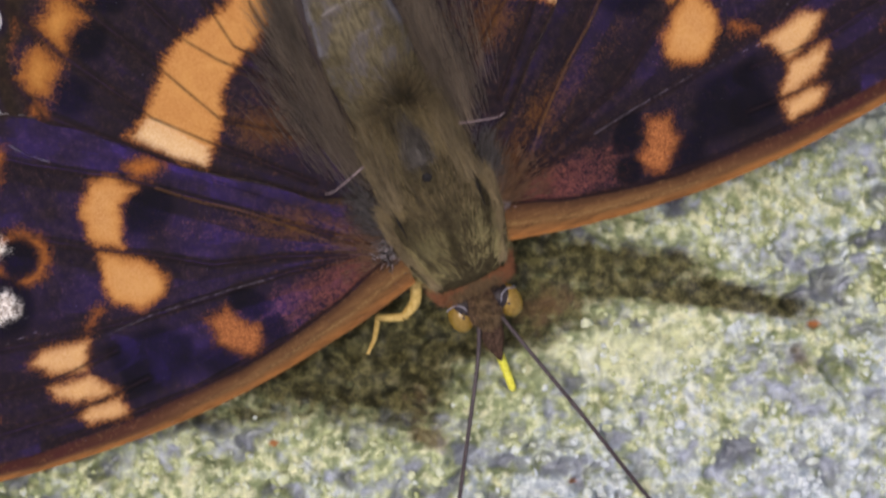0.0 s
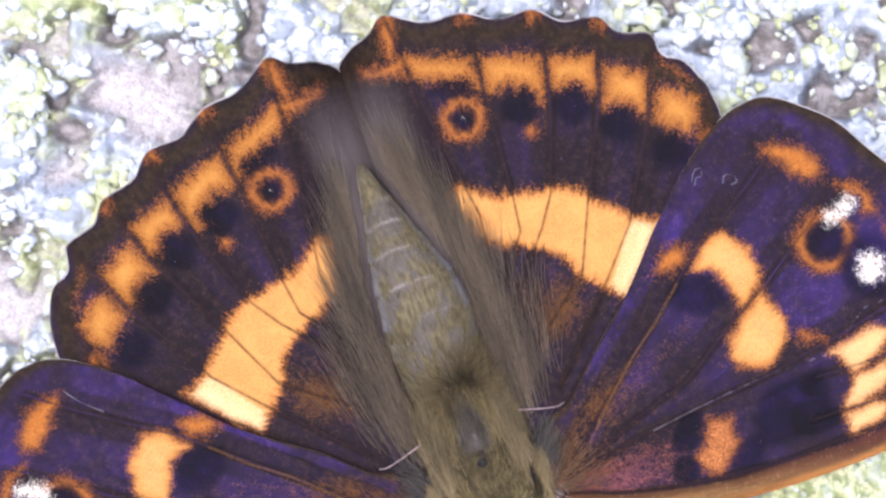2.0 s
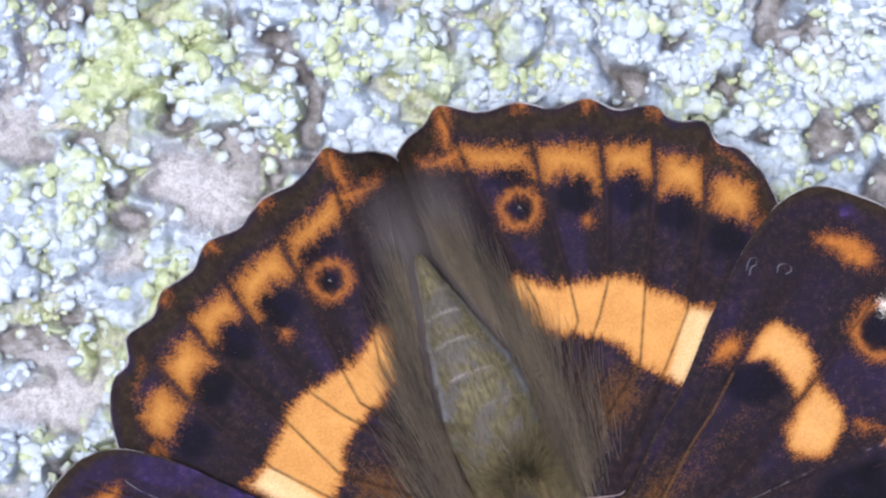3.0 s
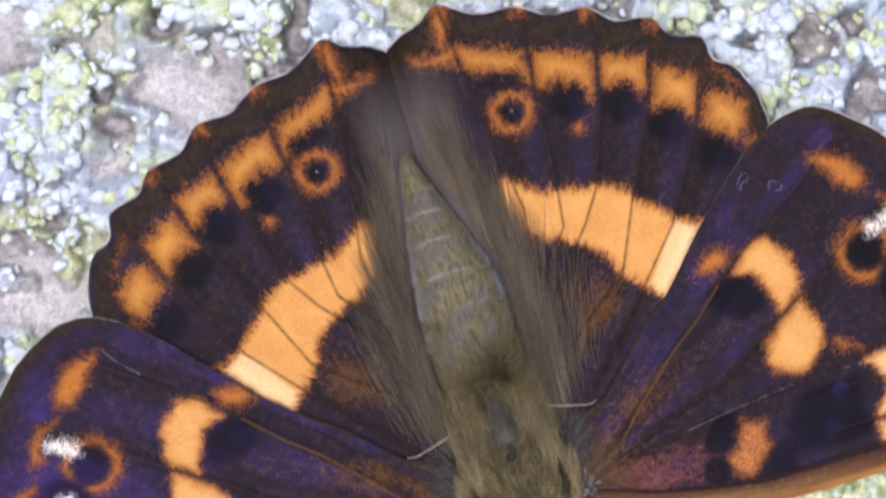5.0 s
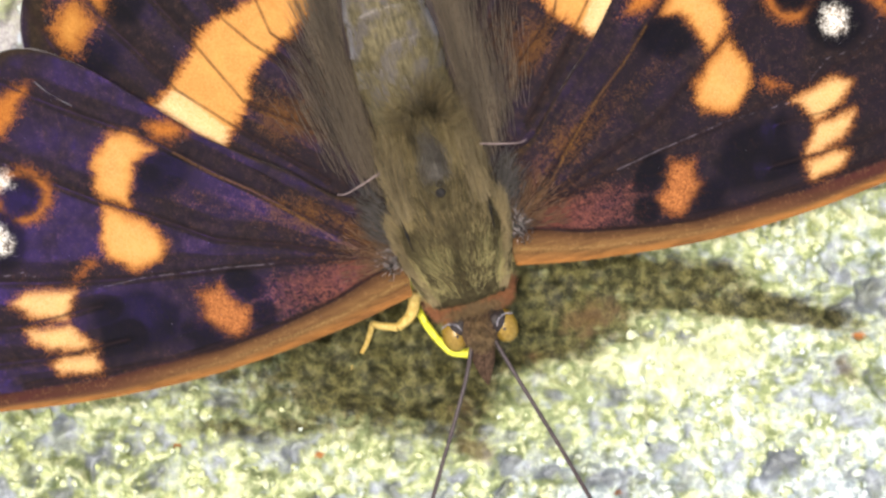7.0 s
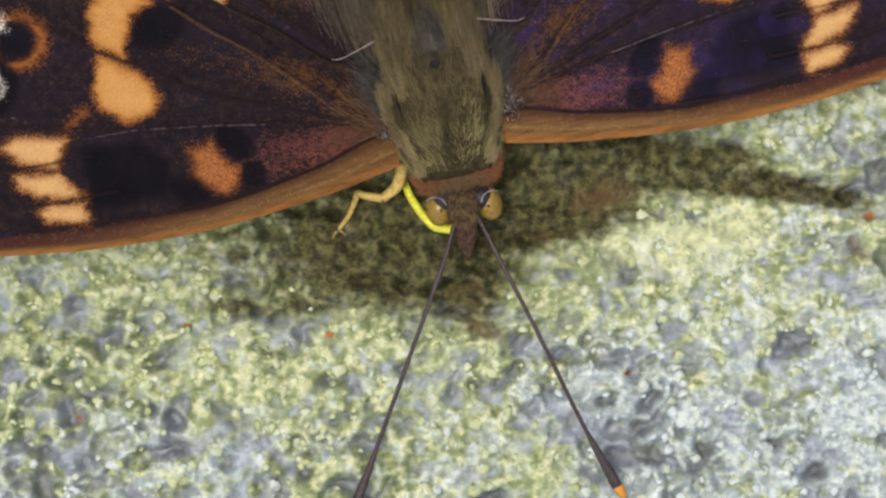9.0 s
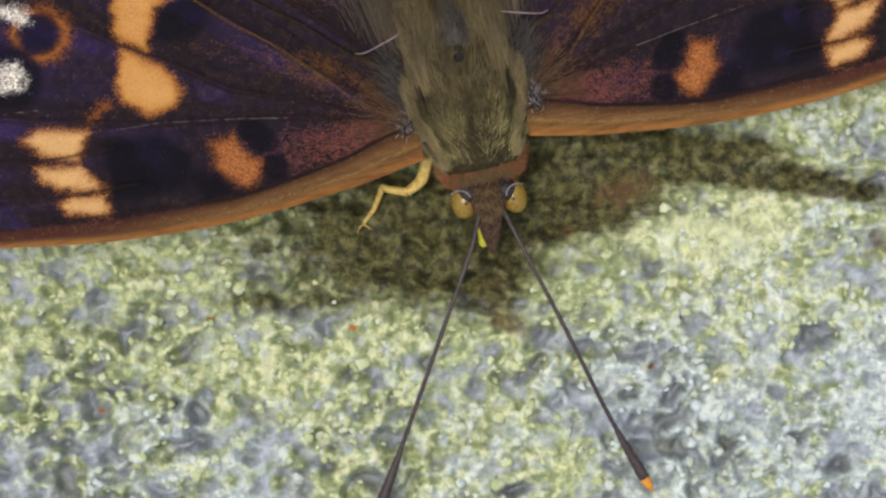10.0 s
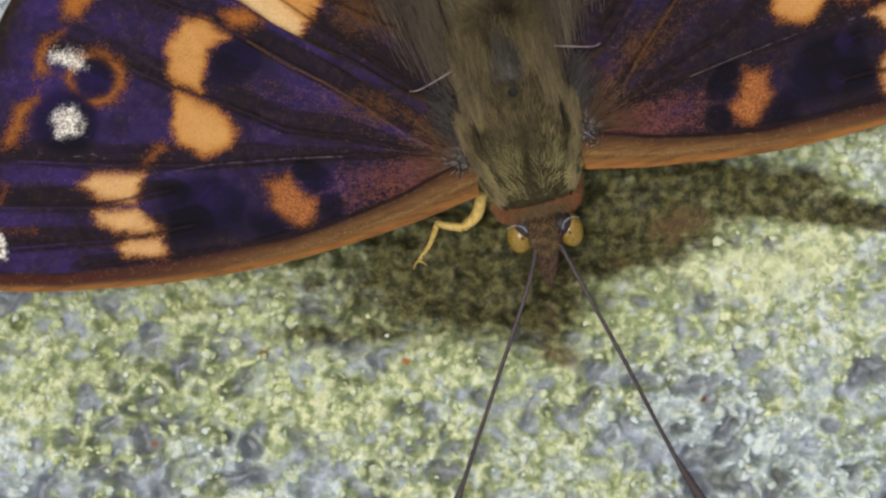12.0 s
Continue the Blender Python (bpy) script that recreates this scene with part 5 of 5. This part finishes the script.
def root_hair(owner, side, seed):
    """Short brown hair that fans out over a forewing's root."""
    rng = np.random.default_rng(seed)
    n = 700
    far, a = 0.2 + 3.6 * rng.random(n) ** 1.4, np.radians(rng.uniform(-8, 72, n))
    p = np.stack([side * far * np.cos(a), far * np.sin(a), np.full(n, 0.06)], 1)
    w = np.stack([side * np.cos(a), np.sin(a), np.full(n, 0.10)], 1) + rng.normal(0, 0.12, (n, 3))
    v, f, k = hairs(p, w, rng.uniform(0.5, 1.7, n) * (1.1 - far / 5), 0.018, 0.06, seed, 0.30 + 0.5 * rng.random(n))
    return tagged(mesh_object("root_hair", v, f, FUR_ROOT, owner, "brown hair at the wing root", k), kind="stuff")


def drop(x, y):
    """How far the inner field of a hindwing folds down beside the abdomen."""
    return 0.16 * np.clip(3.4 - x, 0, 4) ** 2 * np.clip((y - 1.5) / 3, 0, 1)


def tongue(b):
    """The feeding tube in nine stiff pieces, laid end to end."""
    pieces = []
    for k in range(9):
        r0, r1 = 0.29 - 0.012 * k, 0.29 - 0.012 * (k + 1)
        line = np.stack([np.zeros(8), np.linspace(-0.08, 1.28, 8), np.zeros(8)], 1)
        r = np.linspace(r0, r1, 8)
        r[[0, -1]] *= 0.75
        v, f = tube(line, r, 10)
        pieces.append(mesh_object("tongue_piece", v, f, TONGUE, b, "bright yellow feeding tube"))
    return pieces


def scars(owner, loops, label):
    """Small worn marks on a forewing, where the pale wing skin shows."""
    skin = np.array([v.co for v in owner.data.vertices]) / MM
    skin = skin[: len(skin) // 2]
    for loop in loops:
        line = curve_through(loop, 22)
        z = [skin[np.argmin(np.hypot(skin[:, 0] - a, skin[:, 1] - b)), 2] + 0.02 for a, b in line]
        v, f = tube(np.c_[line, z], 0.020 + 0.014 * np.sin(np.linspace(0, 9, 22)), 6)
        mesh_object("scar", v, f, SCAR, owner, label)


def butterfly():
    b = tagged(new("butterfly"), "dark brown butterfly with orange bands spread on lichen stone", "butterfly")
    body(b)
    head(b)
    for ob in b.children:
        ob.location.z = -2.0 * MM
    legs(b)
    wings = {}
    for side, word in ((-1, "left"), (1, "right")):
        wings[word, "fore"] = wing("forewing", side, FORE_BASE, FORE_EDGE if side < 0 else FORE_EDGE_RIGHT, fore_fields, b, "dark forewing with orange spots and violet sheen", 0.0)
        root_hair(wings[word, "fore"], side, 60 + side)
        wings[word, "hind"] = wing("hindwing", side, HIND_BASE, hind_edge(side), hind_fields, b, "scalloped dark hindwing with an orange band and eyespot", 0.0)
        wing_hair(wings[word, "hind"], side, HIND_BASE, 20 + side)
    scars(wings["right", "fore"], ([(13.1, 15.1), (13.4, 15.6), (13.8, 15.7), (13.75, 15.3), (13.4, 15.2), (13.2, 14.8)], [(14.8, 14.5), (15.0, 14.9), (15.5, 14.8), (15.6, 14.4), (15.2, 14.3)]), "pale worn loop on the wing")
    scars(wings["left", "fore"], ([(-17.6, 15.9), (-16.9, 14.9), (-15.9, 13.9)],), "thin pale scratch on the wing")
    return b, wings, tongue(b)


# ---- build ----
stone()
BUTTERFLY, WINGS, TONGUES = butterfly()

MOUTH = (-0.2, -9.2, 4.8)

# Seconds, place of the butterfly in millimetres, its turn, how far the left and right wings are raised and swept back, in degrees.
STANCE = [
    (0.0, 1.91, -0.12, 7.1, 5, 16, -3.1, -1.2), (0.5, 1.87, 0.06, 6.8, 5, 11, -2.3, -1.2), (1.0, 1.42, 0.09, 4.5, 4, 12, -2.4, -1.5), (1.5, 1.00, 0.32, 2.65, 5, 19, -2.9, -1.7), (2.0, 0.85, 0.36, 2.5, 6, 12, -2.6, -0.6), (2.5, 0.78, 0.40, 2.6, 5, 13, -2.3, -0.7),
    (3.0, 0.88, 0.49, 3.05, 5, 16, -2.1, -0.5), (4.0, 0.3, 0.40, 1.4, 5, 12, -1.2, -0.6), (5.0, -0.12, 0.34, -0.4, 4, 9, -0.5, -0.7), (5.5, -0.11, 0.20, -0.3, 4, 5, -0.2, -0.6), (6.0, -0.03, 0.09, 0, 5, 5, -0.2, 0), (6.5, 0, 0, 0, 7, 7, 0.2, 0.1),
    (7.0, 0.04, -0.29, -0.9, 5, 5, -0.1, -0.1), (7.5, -0.23, -0.14, -3.7, 30, 29, -3.1, 0.6), (7.7, -0.3, -0.14, -3.9, 31, 29, -3.0, 0.6), (8.5, -0.7, -0.05, -4.7, 18, 16, -1.5, 1.0), (9.5, -0.93, 0, -5.2, 10, 5, -1.0, 0.7), (10.0, -0.87, -0.02, -4.6, 8, 6, -0.2, 0.4),
    (10.5, -1.03, -0.11, -5.4, 8, 5, -0.2, 0.7), (11.0, -1.00, 0.04, -4.8, 9, 8, -0.1, 0.6), (11.5, -0.79, -0.13, -3.75, 6, 5, -0.1, 0.7), (12.0, -0.92, -0.07, -3.3, 5, 5, 0.2, 0.3),
]
# Slow lean of the spread wings: seconds, left and right, in degrees.
LEAN = [(0.0, -4.5, 1.0), (0.5, -4.0, 4.0), (1.0, -3.5, 4.0), (1.5, 2.0, 1.8), (2.5, 3.0, 2.0), (3.0, 3.0, 2.0), (5.0, 4.0, -6.5), (5.5, 4.5, -3.0), (6.0, 4.2, -3.2), (6.5, 3.2, -2.2), (7.0, 4.5, -4.0), (9.5, 3.0, -2.0), (10.5, 3.2, -1.0), (11.5, 3.5, 0.5), (12.0, 1.6, 0.5)]
# The feeding tube: bends between the mouth and the stone, in the butterfly's millimetres.
HIDDEN = ((-0.3, -9.9, 3.4), (-0.3, -9.6, 1.8), (-0.2, -7.6, 0.8), (0.0, -4.0, 0.6), (0.0, 2.0, 0.5))
FORWARD = ((-0.35, -11.4, 3.4), (-0.5, -13.8, 1.8), (-0.4, -12.4, 0.7), (-0.3, -9.0, 0.5), (-0.2, -3.0, 0.5))
SHORT = ((-0.7, -10.4, 3.4), (-0.95, -11.4, 2.0), (-0.8, -10.5, 1.0), (-0.6, -8.0, 0.5), (-0.4, -0.5, 0.5))
BOWED = ((-1.3, -9.9, 3.4), (-2.3, -8.9, 2.6), (-3.1, -6.6, 1.4), (-3.0, -4.0, 0.6), (-2.4, 2.0, 0.5))
LONG = ((-0.9, -10.6, 3.8), (-1.9, -10.9, 3.0), (-2.5, -8.8, 2.0), (-2.7, -6.5, 1.0), (-2.4, 0.0, 0.5))
LOOP = ((-0.7, -10.1, 3.8), (-2.1, -10.9, 2.9), (-3.6, -9.0, 2.0), (-3.4, -7.2, 1.2), (-2.4, -2.5, 0.6))
VEE = ((-0.7, -10.9, 4.2), (-1.5, -12.7, 3.2), (-2.5, -11.2, 2.8), (-3.0, -9.1, 2.2), (-1.4, -5.0, 1.4))
NARROW = ((-0.9, -10.1, 4.2), (-2.5, -11.0, 3.2), (-3.4, -9.5, 2.6), (-2.4, -7.6, 2.0), (-1.4, -2.5, 1.0))
RIGHT = ((0.6, -10.6, 3.8), (1.6, -10.7, 3.0), (2.4, -9.3, 2.2), (3.1, -6.9, 1.2), (2.4, -1.0, 0.6))
SIPS = [(0.0, FORWARD), (0.1, HIDDEN), (0.2, FORWARD), (0.3, RIGHT), (0.4, RIGHT), (0.5, HIDDEN), (0.6, SHORT), (0.75, HIDDEN), (5.65, HIDDEN), (5.8, SHORT), (6.0, HIDDEN), (6.2, FORWARD), (6.4, BOWED), (6.5, SHORT), (6.6, SHORT), (6.8, BOWED), (9.8, BOWED), (9.9, LONG), (10.0, SHORT),
        (10.2, BOWED), (10.4, LONG), (10.6, BOWED), (10.75, LOOP), (10.9, LOOP), (11.0, VEE), (11.1, NARROW), (11.2, FORWARD), (11.3, SHORT), (11.45, HIDDEN), (12.0, HIDDEN)]


def tongue_ways(bends):
    """The ways of the tube's stiff pieces, laid end to end along the bends."""
    line = curve_through([MOUTH, *bends], 400) * (1, 1, 0.6)
    far = np.r_[0, np.cumsum(np.linalg.norm(np.diff(line, axis=0), axis=1))]
    joints = [Vector([float(np.interp(k * 1.2, far, line[:, i])) for i in range(3)]) for k in range(len(TONGUES) + 1)]
    return [(q - p).normalized() for p, q in zip(joints, joints[1:])]


def motions():
    walk(BUTTERFLY, [(t, pose(x * MM, y * MM, 0, 0, 0, 17.4 + turn)) for t, x, y, turn, *_ in STANCE])
    for (word, kind), ob in WINGS.items():
        side, k = (-1, 4) if word == "left" else (1, 5)
        base, z = (FORE_BASE, 6.3) if kind == "fore" else (HIND_BASE, 5.6)
        sweep = -3.5 if (word, kind) == ("right", "fore") else 0.0
        lift = 1.0 if kind == "fore" else 0.5
        share = 1.0 if kind == "fore" else 0.4
        rise = [math.sqrt(max(row[k] ** 2 - 49, 0)) + float(np.interp(row[0], [q[0] for q in LEAN], [q[k - 3] for q in LEAN])) for row in STANCE]
        walk(ob, [(row[0], pose(side * (base[0] - 0.016 * max(a - 2, 0) * (side > 0)) * MM, base[1] * MM, z * MM, 0, -side * a * lift, sweep + side * share * row[k + 2])) for row, a in zip(STANCE, rise)])
    rows = [[] for _ in TONGUES]
    for (t0, a), (t1, b) in zip(SIPS, SIPS[1:] + [(None, HIDDEN)]):
        steps = 1 if t1 is None or a is b else round((t1 - t0) * FPS)
        for k in range(steps):
            u = k / steps
            u = u * u * (3 - 2 * u)
            at = Vector((MOUTH[0], MOUTH[1], MOUTH[2] * 0.6))
            for row, p, q in zip(rows, tongue_ways(a), tongue_ways(b)):
                way = p.slerp(q, u, p.lerp(q, u))
                row.append((t0 + k / FPS, Matrix.Translation(at * MM) @ way.to_track_quat("Y", "Z").to_matrix().to_4x4()))
                at = at + way * 1.2
    for ob, some in zip(TONGUES, rows):
        walk(ob, some)


motions()
